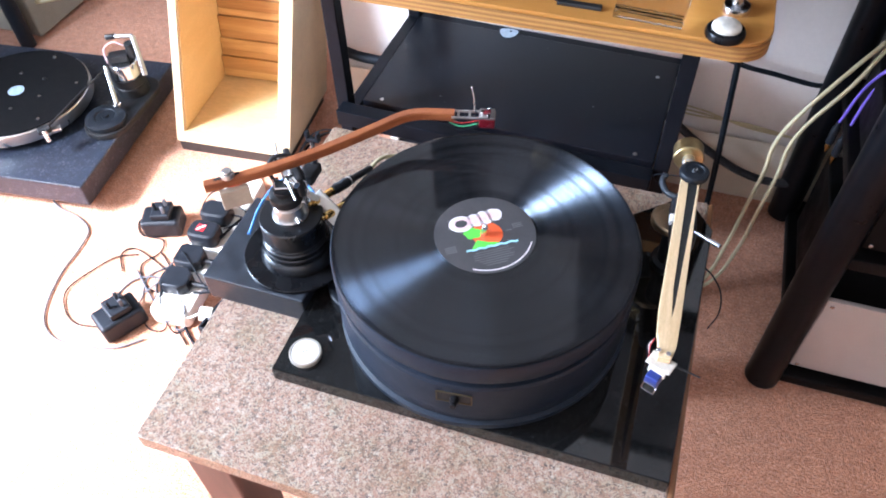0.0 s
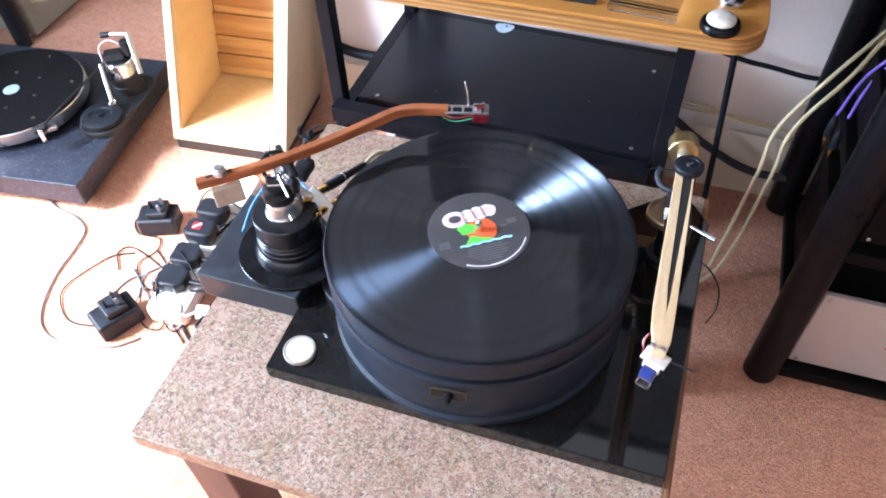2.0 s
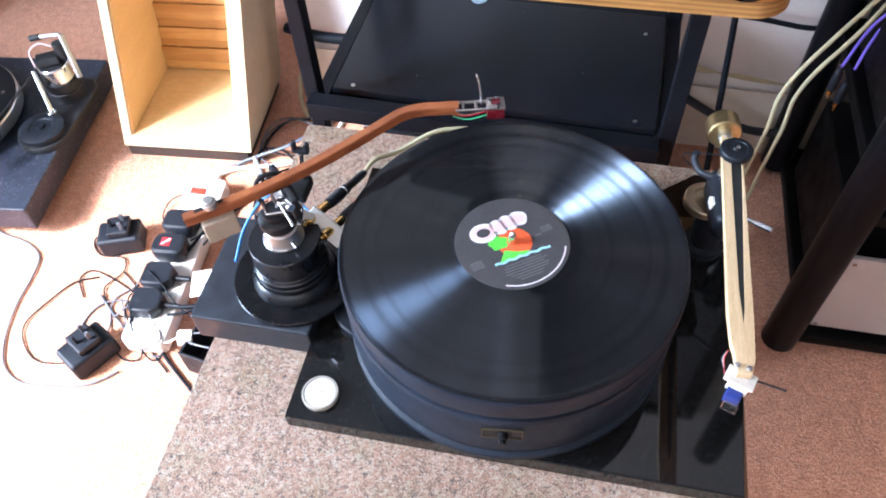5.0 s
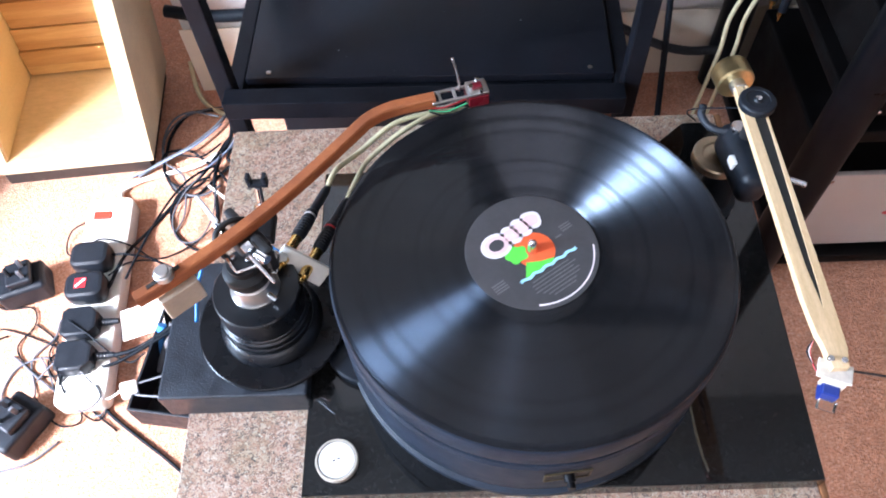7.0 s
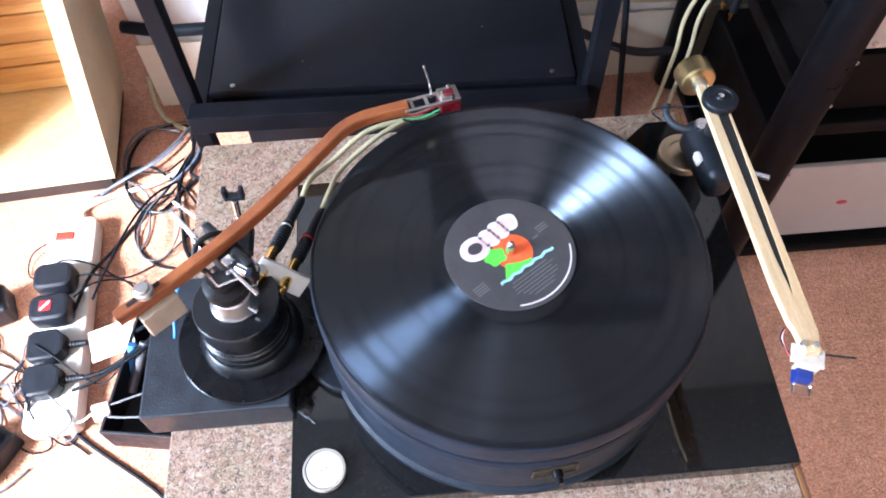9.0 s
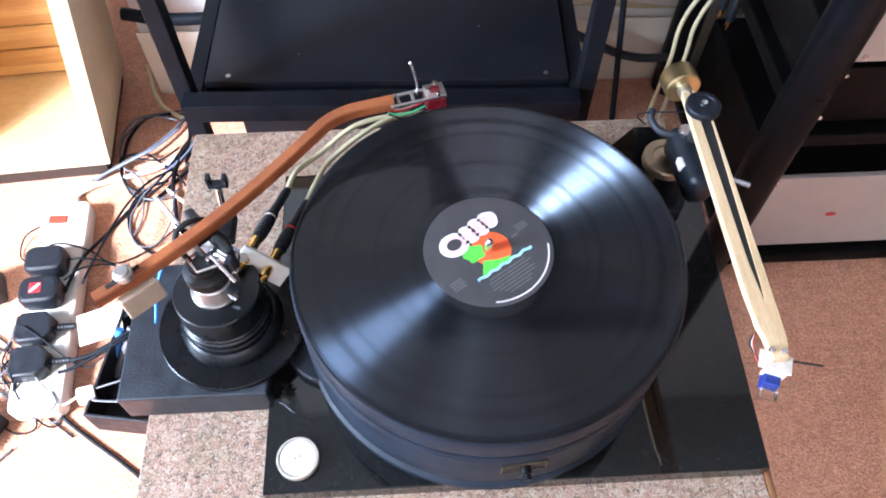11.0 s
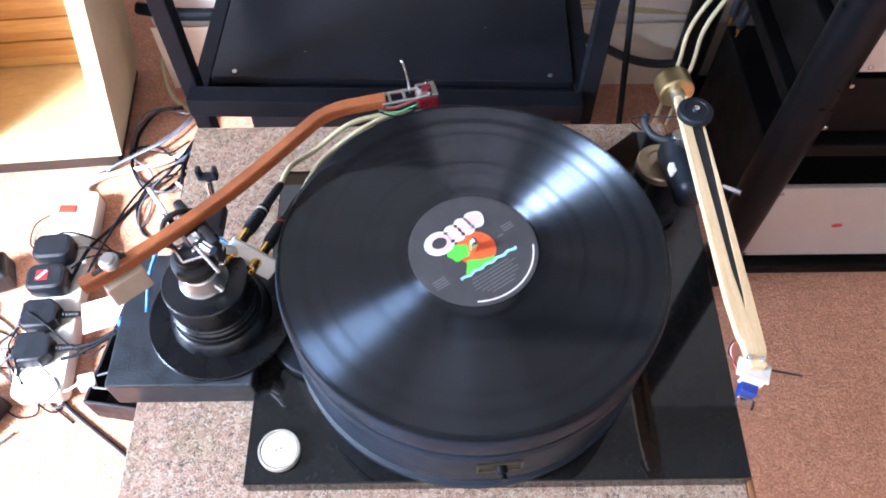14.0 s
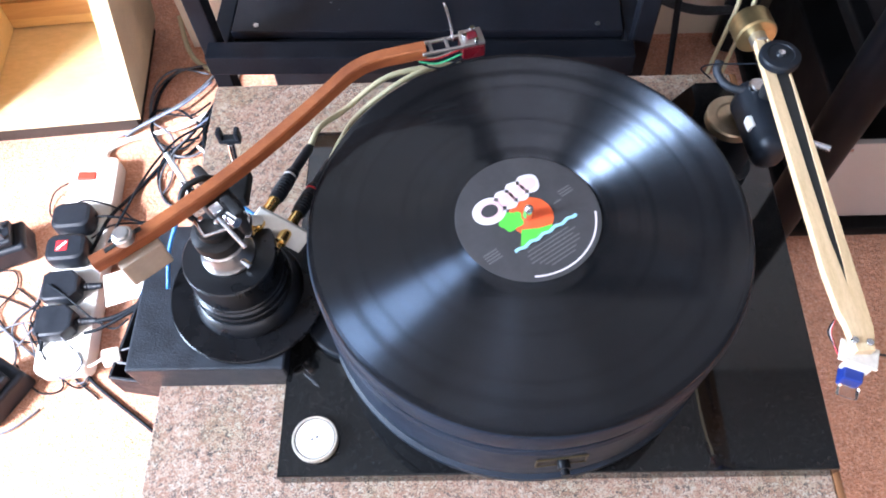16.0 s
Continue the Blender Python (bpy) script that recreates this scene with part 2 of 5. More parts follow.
GOLD = solid("gold_plate", (0.75, 0.5, 0.18), 0.22, 1.0, vary=0.08)
PALEGOLD = solid("pale_gold", (0.72, 0.58, 0.40), 0.38, 1.0, vary=0.1, scale=60)
ARMWOOD = wood("red_hardwood", (0.40, 0.125, 0.042), (0.25, 0.072, 0.026), (3, 3, 20), 9.0, 0.48)
ARMWOOD.node_tree.nodes["Principled BSDF"].inputs["Specular IOR Level"].default_value = 0.3
PINE = wood("pine", (0.77, 0.57, 0.34), (0.62, 0.42, 0.22), (14, 1, 14), 8.0, 0.45)
# near-black that stands in for the shade inside slots and holes
GAPSHADE = solid("gap_shade", (0.012, 0.011, 0.010), 0.8, vary=0.1)
PLYTOP = wood("ply_lacquer", (0.52, 0.235, 0.055), (0.43, 0.175, 0.035), (1, 9, 9), 4.0, 0.3, 0.8)
PLYL = wood("ply_light", (0.52, 0.27, 0.08), (0.42, 0.20, 0.05), (1, 20, 40), 9.0, 0.5)
PLYD = wood("ply_dark", (0.36, 0.17, 0.05), (0.27, 0.12, 0.035), (1, 20, 40), 9.0, 0.5)
CABIN = wood("cabinet_lining", (0.74, 0.53, 0.27), (0.65, 0.44, 0.20), (2, 2, 8), 3.0, 0.4, 0.9)
CABSLAT = wood("oak_slat", (0.72, 0.44, 0.17), (0.54, 0.28, 0.085), (1, 12, 12), 5.0, 0.35, 0.5, (0.66, 0.54, 0.42))
CABEDGE = wood("pale_edge", (0.70, 0.55, 0.34), (0.62, 0.46, 0.26), (8, 8, 1), 4.0, 0.5)
CABSIDE = solid("cabinet_side", (0.64, 0.56, 0.38), 0.55, vary=0.12, scale=10, grain=200)
CABBASE = solid("cabinet_plinth", (0.03, 0.022, 0.018), 0.6)
WHITEPL = solid("white_plastic", (0.72, 0.71, 0.66), 0.35, vary=0.06, scale=30, relief=0.03)
PAPER = solid("white_tag", (0.78, 0.77, 0.74), 0.7, vary=0.04)
DOME = solid("yellowed_white", (0.66, 0.60, 0.51), 0.4, vary=0.16, scale=90)
REDPL = solid("red_plastic", (0.55, 0.02, 0.025), 0.35, vary=0.1)
NEON = glow("red_neon", (0.85, 0.04, 0.02), 0.12)
BLUEPL = solid("blue_plastic", (0.015, 0.035, 0.20), 0.35, vary=0.1)
GREENW = solid("green_sleeve", (0.05, 0.45, 0.2), 0.45, vary=0.1)
TEAL = solid("blue_sleeve", (0.05, 0.25, 0.62), 0.45, vary=0.1)
CREAM = solid("cream_sleeve", (0.52, 0.46, 0.28), 0.5, vary=0.12)
GREYW = solid("grey_sleeve", (0.10, 0.105, 0.12), 0.5, vary=0.12)
BLUEGREY = solid("blue_grey_sleeve", (0.16, 0.20, 0.28), 0.45, vary=0.12)
PURPLE = solid("purple_sleeve", (0.22, 0.14, 0.62), 0.45, vary=0.12)
BLACKW = solid("black_sleeve", (0.006, 0.009, 0.013), 0.5, vary=0.2)
BLACKW.node_tree.nodes["Principled BSDF"].inputs["Specular IOR Level"].default_value = 0.12
BRAID = solid("braided_sleeve", (0.022, 0.023, 0.026), 0.6, vary=0.75, scale=190, grain=420, relief=0.5)
SILVER = solid("silver_panel", (0.50, 0.45, 0.42), 0.45, 0.25, vary=0.05, scale=12, grain=500, relief=0.05)
ACRYL = glass("clear_acrylic", (0.97, 0.93, 0.9), 0.06)
FROST = solid("frosted_acrylic", (0.46, 0.40, 0.33), 0.35, vary=0.08)
TANPL = solid("tan_acrylic", (0.44, 0.36, 0.27), 0.4, vary=0.12)
LABEL = solid("label_paper", (0.055, 0.052, 0.054), 0.5, vary=0.12, scale=60)
LPINK = solid("label_pink", (0.82, 0.55, 0.56), 0.55, vary=0.04)
LWHITE = solid("label_white", (0.80, 0.72, 0.72), 0.55, vary=0.04)
LORANGE = solid("label_orange", (0.85, 0.12, 0.03), 0.5, vary=0.12, scale=50)
LGREEN = solid("label_green", (0.10, 0.62, 0.06), 0.5, vary=0.1)
LBLUE = solid("label_blue", (0.35, 0.68, 0.80), 0.5, vary=0.1)
GREYBLUE = solid("grey_blue_plastic", (0.36, 0.46, 0.54), 0.5, vary=0.15, scale=120)
LGREY = solid("label_grey", (0.13, 0.125, 0.125), 0.5, vary=0.1)
PRINT = solid("dark_print", (0.16, 0.155, 0.16), 0.4, vary=0.3, scale=8)
GREYBOX = solid("grey_green_box", (0.30, 0.29, 0.24), 0.7, vary=0.1)


# ---- building helpers ----
POSE = {}


def thing(name, m, label, category, group="", kind=""):
    """A top-level Empty at the pose m; its parts are built in its own coordinates."""
    ob = new(name)
    ob.empty_display_size = 0.05
    ob.matrix_basis = m
    POSE[ob] = m
    return tagged(ob, label, category, group, kind)


def mesh_of(name, bm, mat, smooth=True):
    if smooth:
        for f in bm.faces:
            f.smooth = True
        for e in bm.edges:
            if len(e.link_faces) != 2:
                continue
            turn = e.calc_face_angle(0)
            small, large = sorted(f.calc_area() for f in e.link_faces)
            # a wide flat face stays flat beside its narrow bevel
            if turn > radians(38) or (turn > radians(9) and large > 8 * small):
                e.smooth = False
    me = bpy.data.meshes.new(name)
    bm.to_mesh(me)
    bm.free()
    me.materials.append(mat)
    return me


def part(name, bm, mat, parent, label="", world_coords=False, smooth=True):
    m = POSE[parent]
    if world_coords:
        bm.transform(m.inverted())
    ob = new(name, mesh_of(name, bm, mat, smooth))
    ob.parent = parent
    POSE[ob] = m
    return tagged(ob, label)


def single(name, bm, mat, label, category, base=(0, 0, 0), group="", kind=""):
    """A thing of one mesh, given in world coordinates, with its origin at base."""
    bm.transform(Matrix.Translation(-Vector(base)))
    ob = new(name, mesh_of(name, bm, mat))
    ob.location = base
    return tagged(ob, label, category, group, kind)


def box(bm, size, c, rot=(0, 0, 0), bev=0.0, seg=2):
    m = pose(*c, *rot) @ Matrix.Diagonal((*size, 1))
    r = bmesh.ops.create_cube(bm, size=1, matrix=m)
    if bev:
        edges = list({e for v in r["verts"] for e in v.link_edges})
        bmesh.ops.bevel(bm, geom=edges, offset=bev, segments=seg, profile=0.5, affect="EDGES")
    return bm


def lathe(bm, profile, c=(0, 0, 0), segs=48, m=None):
    """Turns a profile of (radius, height) round the z axis."""
    m = pose(*c) if m is None else m
    rings = []
    for r, z in profile:
        if r < 1e-6:
            rings.append([bm.verts.new(m @ Vector((0, 0, z)))])
        else:
            rings.append([bm.verts.new(m @ Vector((r * math.cos(2 * math.pi * i / segs), r * math.sin(2 * math.pi * i / segs), z)))
                          for i in range(segs)])
    for a, b in zip(rings, rings[1:]):
        for i in range(segs):
            j = (i + 1) % segs
            if len(a) == 1 and len(b) == 1:
                continue
            if len(a) == 1:
                bm.faces.new((a[0], b[j], b[i]))
            elif len(b) == 1:
                bm.faces.new((a[i], a[j], b[0]))
            else:
                bm.faces.new((a[i], a[j], b[j], b[i]))
    bmesh.ops.recalc_face_normals(bm, faces=bm.faces)
    return bm


def rod(bm, a, b, r, r2=None, segs=20, bev=0.0):
    """A round bar from a to b, with slightly rounded ends."""
    a, b = Vector(a), Vector(b)
    r2 = r if r2 is None else r2
    length = (b - a).length
    e = bev or min(r, r2) * 0.12
    turn = (b - a).to_track_quat("Z", "Y").to_matrix().to_4x4()
    lathe(bm, [(0, 0), (r - e, 0), (r, e), (r2, length - e), (r2 - e, length), (0, length)], segs=segs, m=Matrix.Translation(a) @ turn)
    return bm


def curve(points, steps=8):
    """Catmull-Rom points through the given ones."""
    p = [Vector(q) for q in points]
    p = [2 * p[0] - p[1]] + p + [2 * p[-1] - p[-2]]
    out = []
    for i in range(1, len(p) - 2):
        for k in range(steps):
            t = k / steps
            a, b, c, d = p[i - 1:i + 3]
            out.append(0.5 * (2 * b + (c - a) * t + (2 * a - 5 * b + 4 * c - d) * t * t + (3 * b - a - 3 * c + d) * t ** 3))
    return out + [p[-2]]


def sweep(bm, points, r, sides=8, steps=8):
    pts = curve(points, steps)
    rings, side = [], None
    for i, q in enumerate(pts):
        d = (pts[min(i + 1, len(pts) - 1)] - pts[max(i - 1, 0)]).normalized()
        if side is None:
            side = d.orthogonal().normalized()
        side = (side - d * side.dot(d)).normalized()
        up = d.cross(side)
        rings.append([bm.verts.new(q + r * (side * math.cos(2 * math.pi * k / sides) + up * math.sin(2 * math.pi * k / sides)))
                      for k in range(sides)])
    for a, b in zip(rings, rings[1:]):
        for k in range(sides):
            j = (k + 1) % sides
            bm.faces.new((a[k], a[j], b[j], b[k]))
    bm.faces.new(rings[0][::-1])
    bm.faces.new(rings[-1])
    return bm


def slab(bm, outline, z0, z1, bev=0.0):
    """An upright prism on an outline of (x, y)."""
    low = [bm.verts.new((x, y, z0)) for x, y in outline]
    high = [bm.verts.new((x, y, z1)) for x, y in outline]
    n = len(outline)
    faces = [bm.faces.new(low[::-1]), bm.faces.new(high)]
    for i in range(n):
        j = (i + 1) % n
        faces.append(bm.faces.new((low[i], low[j], high[j], high[i])))
    bmesh.ops.recalc_face_normals(bm, faces=faces)
    if bev:
        edges = [e for e in faces[1].edges] + [e for e in faces[0].edges]
        bmesh.ops.bevel(bm, geom=edges, offset=bev, segments=2, profile=0.5, affect="EDGES")
    return bm


def rounded(w, d, r, n=6):
    """Outline of a rectangle with round corners, centred."""
    out = []
    for cx, cy, a0 in ((w / 2 - r, d / 2 - r, 0), (-w / 2 + r, d / 2 - r, 90), (-w / 2 + r, -d / 2 + r, 180), (w / 2 - r, -d / 2 + r, 270)):
        for k in range(n + 1):
            a = radians(a0 + 90 * k / n)
            out.append((cx + r * math.cos(a), cy + r * math.sin(a)))
    return out


def BM():
    return bmesh.new()


def ring_of(r, cx=0.0, cy=0.0, n=20):
    """Outline of a circle."""
    return [(cx + r * math.cos(2 * math.pi * i / n), cy + r * math.sin(2 * math.pi * i / n)) for i in range(n)]


# ---- the room ----
def structure(name, bm, mat, label):
    return tagged(new(name, mesh_of(name, bm, mat, False)), label, kind="structure")


b = BM()
box(b, (3.54, 3.34, 0.1), (0.05, -0.16, -0.05))
structure("floor", b, CARPET, "worn pinkish beige fitted carpet")
BREAST = 0.69   # the chimney breast's face
b = BM()
box(b, (2.3, 0.9, 2.5), (0.65, BREAST + 0.45, 1.25))
structure("wall_breast", b, WALL, "off-white textured wall behind the racks")
b = BM()
box(b, (3.2, 0.1, 2.5), (-1.6, 1.45, 1.25))
structure("wall_alcove", b, WALL, "off-white textured wall of the alcove")
# unseen right, left and front walls close the room and dim its bounce
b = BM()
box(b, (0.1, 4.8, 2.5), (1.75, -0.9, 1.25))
structure("wall_right", b, ROOMW, "unseen wall, coloured dark to limit bounced light")
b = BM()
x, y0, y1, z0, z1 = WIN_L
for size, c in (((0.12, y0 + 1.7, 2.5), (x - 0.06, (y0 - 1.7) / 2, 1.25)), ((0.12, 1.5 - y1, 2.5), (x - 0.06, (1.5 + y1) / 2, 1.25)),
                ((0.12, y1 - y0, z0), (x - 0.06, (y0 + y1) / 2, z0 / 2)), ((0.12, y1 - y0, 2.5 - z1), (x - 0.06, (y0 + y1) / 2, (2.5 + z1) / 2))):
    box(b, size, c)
structure("wall_left", b, ROOMW, "unseen wall with a large window, coloured dark to limit bounce")
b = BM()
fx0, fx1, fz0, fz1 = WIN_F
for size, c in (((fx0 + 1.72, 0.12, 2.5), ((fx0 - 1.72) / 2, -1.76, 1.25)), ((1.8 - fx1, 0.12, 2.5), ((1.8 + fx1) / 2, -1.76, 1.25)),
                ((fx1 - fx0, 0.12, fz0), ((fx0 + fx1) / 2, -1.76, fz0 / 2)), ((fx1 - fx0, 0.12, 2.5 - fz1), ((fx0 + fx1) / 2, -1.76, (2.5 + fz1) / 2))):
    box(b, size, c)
structure("wall_front", b, ROOMW, "unseen wall with a wide window, coloured dark to limit bounce")
b = BM()
box(b, (3.54, 3.32, 0.1), (0.06, -0.16, 2.55))
structure("ceiling", b, CEIL, "unseen ceiling, coloured dark to dim its bounce")


def skirting(name, length, c, rz):
    b = BM()
    prof = [(0, 0), (0, 0.118), (-0.004, 0.126), (-0.008, 0.128), (-0.010, 0.136), (-0.016, 0.140), (-0.016, 0)]
    m = pose(*c, 0, 0, rz)
    ends = [[b.verts.new(m @ Vector((s * length / 2, p[0] , p[1]))) for p in prof] for s in (-1, 1)]
    for i in range(len(prof)):
        j = (i + 1) % len(prof)
        b.faces.new((ends[0][i], ends[0][j], ends[1][j], ends[1][i]))
    b.faces.new(ends[0][::-1])
    b.faces.new(ends[1])
    bmesh.ops.recalc_face_normals(b, faces=b.faces)
    return structure(name, b, SKIRT, "cream painted moulded skirting board")


skirting("baseboard", 2.2, (0.6, BREAST - 0.001, 0), 0)
skirting("baseboard", 1.6, (-1.5, 1.399, 0), 0)


def window(name, m, w, h, mullions):
    """A white framed window in its own x-z plane."""
    ob = thing(name, m, "unseen white framed window with clear panes", "window", kind="structure")
    b = BM()
    for sx, sz, cx, cz in ((w, 0.06, 0, 0.03), (w, 0.06, 0, h - 0.03), (0.06, h - 0.12, -w / 2 + 0.03, h / 2), (0.06, h - 0.12, w / 2 - 0.03, h / 2)):
        box(b, (sx, 0.06, sz), (cx, 0, cz))
    for k in range(mullions):
        box(b, (0.05, 0.058, h - 0.12), (-w / 2 + w * (k + 1) / (mullions + 1), 0, h / 2))
    part("window_frame", b, PVC, ob)
    step = w / (mullions + 1)
    for k in range(mullions + 1):
        b = BM()
        box(b, (step - 0.06, 0.006, h - 0.12), (-w / 2 + step * (k + 0.5), 0, h / 2))
        part("pane", b, PANE, ob).visible_shadow = False
    b = BM()
    box(b, (w + 0.06, 0.16, 0.025), (0, 0.07, -0.014), bev=0.004)
    part("window_sill", b, PVC, ob)
    return ob


window("window_1", pose(WIN_L[0] - 0.07, (WIN_L[1] + WIN_L[2]) / 2, WIN_L[3], 0, 0, -90), WIN_L[2] - WIN_L[1], WIN_L[4] - WIN_L[3], 0)
# front window is added, out of view, where the fill lamp stands
window("window_2", pose((fx0 + fx1) / 2, -1.77, fz0, 0, 0, 0), fx1 - fx0, fz1 - fz0, 2)


# ---- the low table ----
TT, PT, RT = 0.375, 0.396, 0.505    # heights of the table top, the plinth's top and the record's face
table = thing("low_table", pose(-0.027, -0.003, 0), "low table with pinkish speckled granite top and mahogany legs", "table")
b = BM()
slab(b, [(x - 0.0335, y - 0.003) for x, y in rounded(0.511, 0.492, 0.004, 3)], TT - 0.022, TT, 0.0015)
part("tabletop", b, TOP, table, world_coords=True)
b = BM()
box(b, (0.0062, 0.490, 0.0218), (0.2252, -0.003, TT - 0.0111), bev=0.001)
part("edging", b, TRIMW, table, "thin brown wooden edging strip", True)
b = BM()
for sx, sy, cx, cy in ((0.42, 0.02, -0.027, -0.205), (0.42, 0.02, -0.027, 0.2), (0.02, 0.37, -0.245, -0.003), (0.02, 0.37, 0.185, -0.003)):
    box(b, (sx, sy, 0.05), (cx, cy, TT - 0.0475), bev=0.002)
part("apron", b, MAHOG, table, world_coords=True)
for sx in (-1, 1):
    for sy in (-1, 1):
        b = BM()
        box(b, (0.055, 0.055, TT - 0.023), (-0.027 + sx * 0.216, -0.003 + sy * 0.198, (TT - 0.023) / 2), bev=0.003)
        part("leg", b, MAHOG, table, world_coords=True)

# ---- the main turntable ----
deck = thing("turntable", pose(0, 0, TT), "heavy black turntable with drum base on polished granite plinth", "turntable")
b = BM()
slab(b, [(-0.183, -0.148), (0.2195, -0.148), (0.2275, 0.178), (0.202, 0.213), (0.178, 0.213), (0.12, 0.165), (-0.183, 0.165)], TT + 0.0005, PT, 0.0012)
part("plinth", b, PLINTH, deck, "polished black granite slab", True)
b = BM()
lathe(b, [(0, PT), (0.1525, PT), (0.1540, PT + 0.002), (0.1540, PT + 0.0085), (0.1500, PT + 0.0105), (0.1500, PT + 0.014), (0.1520, PT + 0.017),
          (0.1528, 0.428), (0.1528, 0.4655), (0.1513, 0.4690), (0.1460, 0.4700), (0.1400, 0.4700), (0.1400, 0.475), (0, 0.475)], segs=128)
part("drum", b, DRUM, deck, world_coords=True)
b = BM()
lathe(b, [(0, 0.4755), (0.1465, 0.4755), (0.1522, 0.478), (0.1530, 0.482), (0.1530, 0.499), (0.1518, 0.5015), (0.149, 0.502), (0, 0.502)], segs=128)
part("platter", b, DRUM, deck, "black platter", True)
b = BM()
lathe(b, [(0, 0.5), (0.0036, 0.5), (0.0036, 0.5135), (0.0028, 0.517), (0.0012, 0.5188), (0, 0.519)], segs=24)
part("spindle", b, CHROME, deck, "polished steel spindle", True)
b = BM()
lathe(b, [(0, PT), (0.040, PT), (0.041, PT + 0.002), (0.041, PT + 0.009), (0.0395, PT + 0.0105), (0, PT + 0.0105)], (-0.1300, -0.0205, 0), 48)
part("motor_cover", b, RUBBER, deck, "dark grey round cover", True)
# plate and switch on the drum's face
ang = radians(-84)
pm = Matrix.Rotation(ang + math.pi / 2, 4, "Z")
b = BM()
for s, c in (((0.034, 0.0012, 0.0012), (0, -0.1533, 0.4575)), ((0.034, 0.0012, 0.0012), (0, -0.1533, 0.4425)),
             ((0.0012, 0.0012, 0.0138), (-0.0164, -0.1530, 0.45)), ((0.0012, 0.0012, 0.0138), (0.0164, -0.1530, 0.45))):
    box(b, s, c)
b.transform(pm)
part("plate_rim", b, PLATERIM, deck, "thin brass rim of the name plate", True)
b = BM()
box(b, (0.0316, 0.001, 0.0138), (0, -0.1526, 0.45))
b.transform(pm)
part("plate", b, MATTE, deck, "", True)
b = BM()
rod(b, (0.001, -0.1528, 0.45), (0.001, -0.1588, 0.45), 0.0042)
rod(b, (0.001, -0.1588, 0.45), (0.001, -0.1633, 0.4505), 0.003)
b.transform(pm)
part("switch", b, GLOSSY, deck, "small black push switch", True)

# ---- the record ----
record = thing("vinyl_record", pose(0, 0, 0.502, 0, 0, 34), "black vinyl record with colourful label lying on the platter", "record")
b = BM()
lathe(b, [(0.0037, 0.0), (0.1495, 0.0), (0.1508, 0.0008), (0.1512, 0.0016), (0.1506, 0.0026), (0.1490, 0.0030), (0.1462, 0.0027), (0.0600, 0.0027),
          (0.0560, 0.0026), (0.0510, 0.0028), (0.0037, 0.0030)], segs=160)
part("disc", b, VINYL, record)
b = BM()
lathe(b, [(0.0037, 0.0031), (0.0498, 0.0031), (0.0502, 0.0034), (0.0495, 0.0036), (0.0037, 0.0036)], segs=96)
label = part("label", b, LABEL, record, "charcoal paper label")


def flat(name, outline, z, mat, parent, label=""):
    b = BM()
    slab(b, outline, z, z + 0.00012)
    return part(name, b, mat, parent, label)


def ring(cx, cy, rx, ry, n=28, wob=0.0, k=5):
    return [(cx + rx * (1 + wob * math.sin(k * a)) * math.cos(a), cy + ry * (1 + wob * math.sin(k * a)) * math.sin(a))
            for a in (2 * math.pi * i / n for i in range(n))]


flat("round_motif", ring(0.002, -0.001, 0.0155, 0.0155), 0.0037, LORANGE, label, "orange disc")
flat("leaf_motif", ring(-0.0115, 0.0035, 0.0085, 0.0072, 30, 0.12, 5), 0.0039, LGREEN, label, "green shape")
flat("leaf_motif", [(-0.019, -0.017), (-0.010, -0.006), (0.0, -0.0115), (0.010, -0.0145), (0.006, -0.018)], 0.0039, LGREEN, label, "green shape")
flat("title_motif", ring(-0.019, 0.0185, 0.0125, 0.0105), 0.0040, LWHITE, label, "whitish pink ring")
flat("title_motif", ring(-0.019, 0.0185, 0.0098, 0.0080), 0.0042, LPINK, label, "pink inner ring")
flat("title_motif", ring(-0.019, 0.0185, 0.0062, 0.0048), 0.0044, LABEL, label, "dark centre of the ring")
for cx, cy, rx, ry in ((-0.004, 0.0195, 0.0085, 0.0085), (0.006, 0.0205, 0.0085, 0.0088), (0.016, 0.0215, 0.0085, 0.0082)):
    flat("title_motif", ring(cx, cy, rx, ry, 22, 0.05, 4), 0.0040, LWHITE, label, "whitish pink rounded shape")
    flat("title_motif", ring(cx, cy, rx * 0.72, ry * 0.62, 22, 0.05, 4), 0.0042, LPINK, label, "pink rounded shape")
top, low = [], []
for i in range(25):
    x = -0.024 + 0.052 * i / 24
    y = -0.0175 + 0.0007 * math.sin(i * 1.3)
    top.append((x, y + 0.0012))
    low.append((x, y - 0.0012))
flat("wave_motif", top + low[::-1], 0.0041, LBLUE, label, "pale blue wavy line")
for k, (w, x) in enumerate(((0.034, 0), (0.040, 0.001), (0.036, -0.001), (0.040, 0), (0.034, 0.001), (0.026, 0), (0.020, 0.0))):
    y = -0.0222 - 0.0028 * k
    flat("text_bar", [(x - w / 2, y - 0.0005), (x + w / 2, y - 0.0005), (x + w / 2, y + 0.0005), (x - w / 2, y + 0.0005)], 0.0037, LGREY, label)
for x0, y0, w, n in ((-0.038, -0.008, 0.011, 4), (0.034, 0.004, 0.010, 3), (0.024, -0.002, 0.006, 1)):
    for k in range(n):
        y = y0 - 0.0022 * k
        flat("text_bar", [(x0 - w / 2, y - 0.0006), (x0 + w / 2, y - 0.0006), (x0 + w / 2, y + 0.0006), (x0 - w / 2, y + 0.0006)], 0.0037, LGREY, label)
arc = [radians(238 + 92 * i / 30) for i in range(31)]
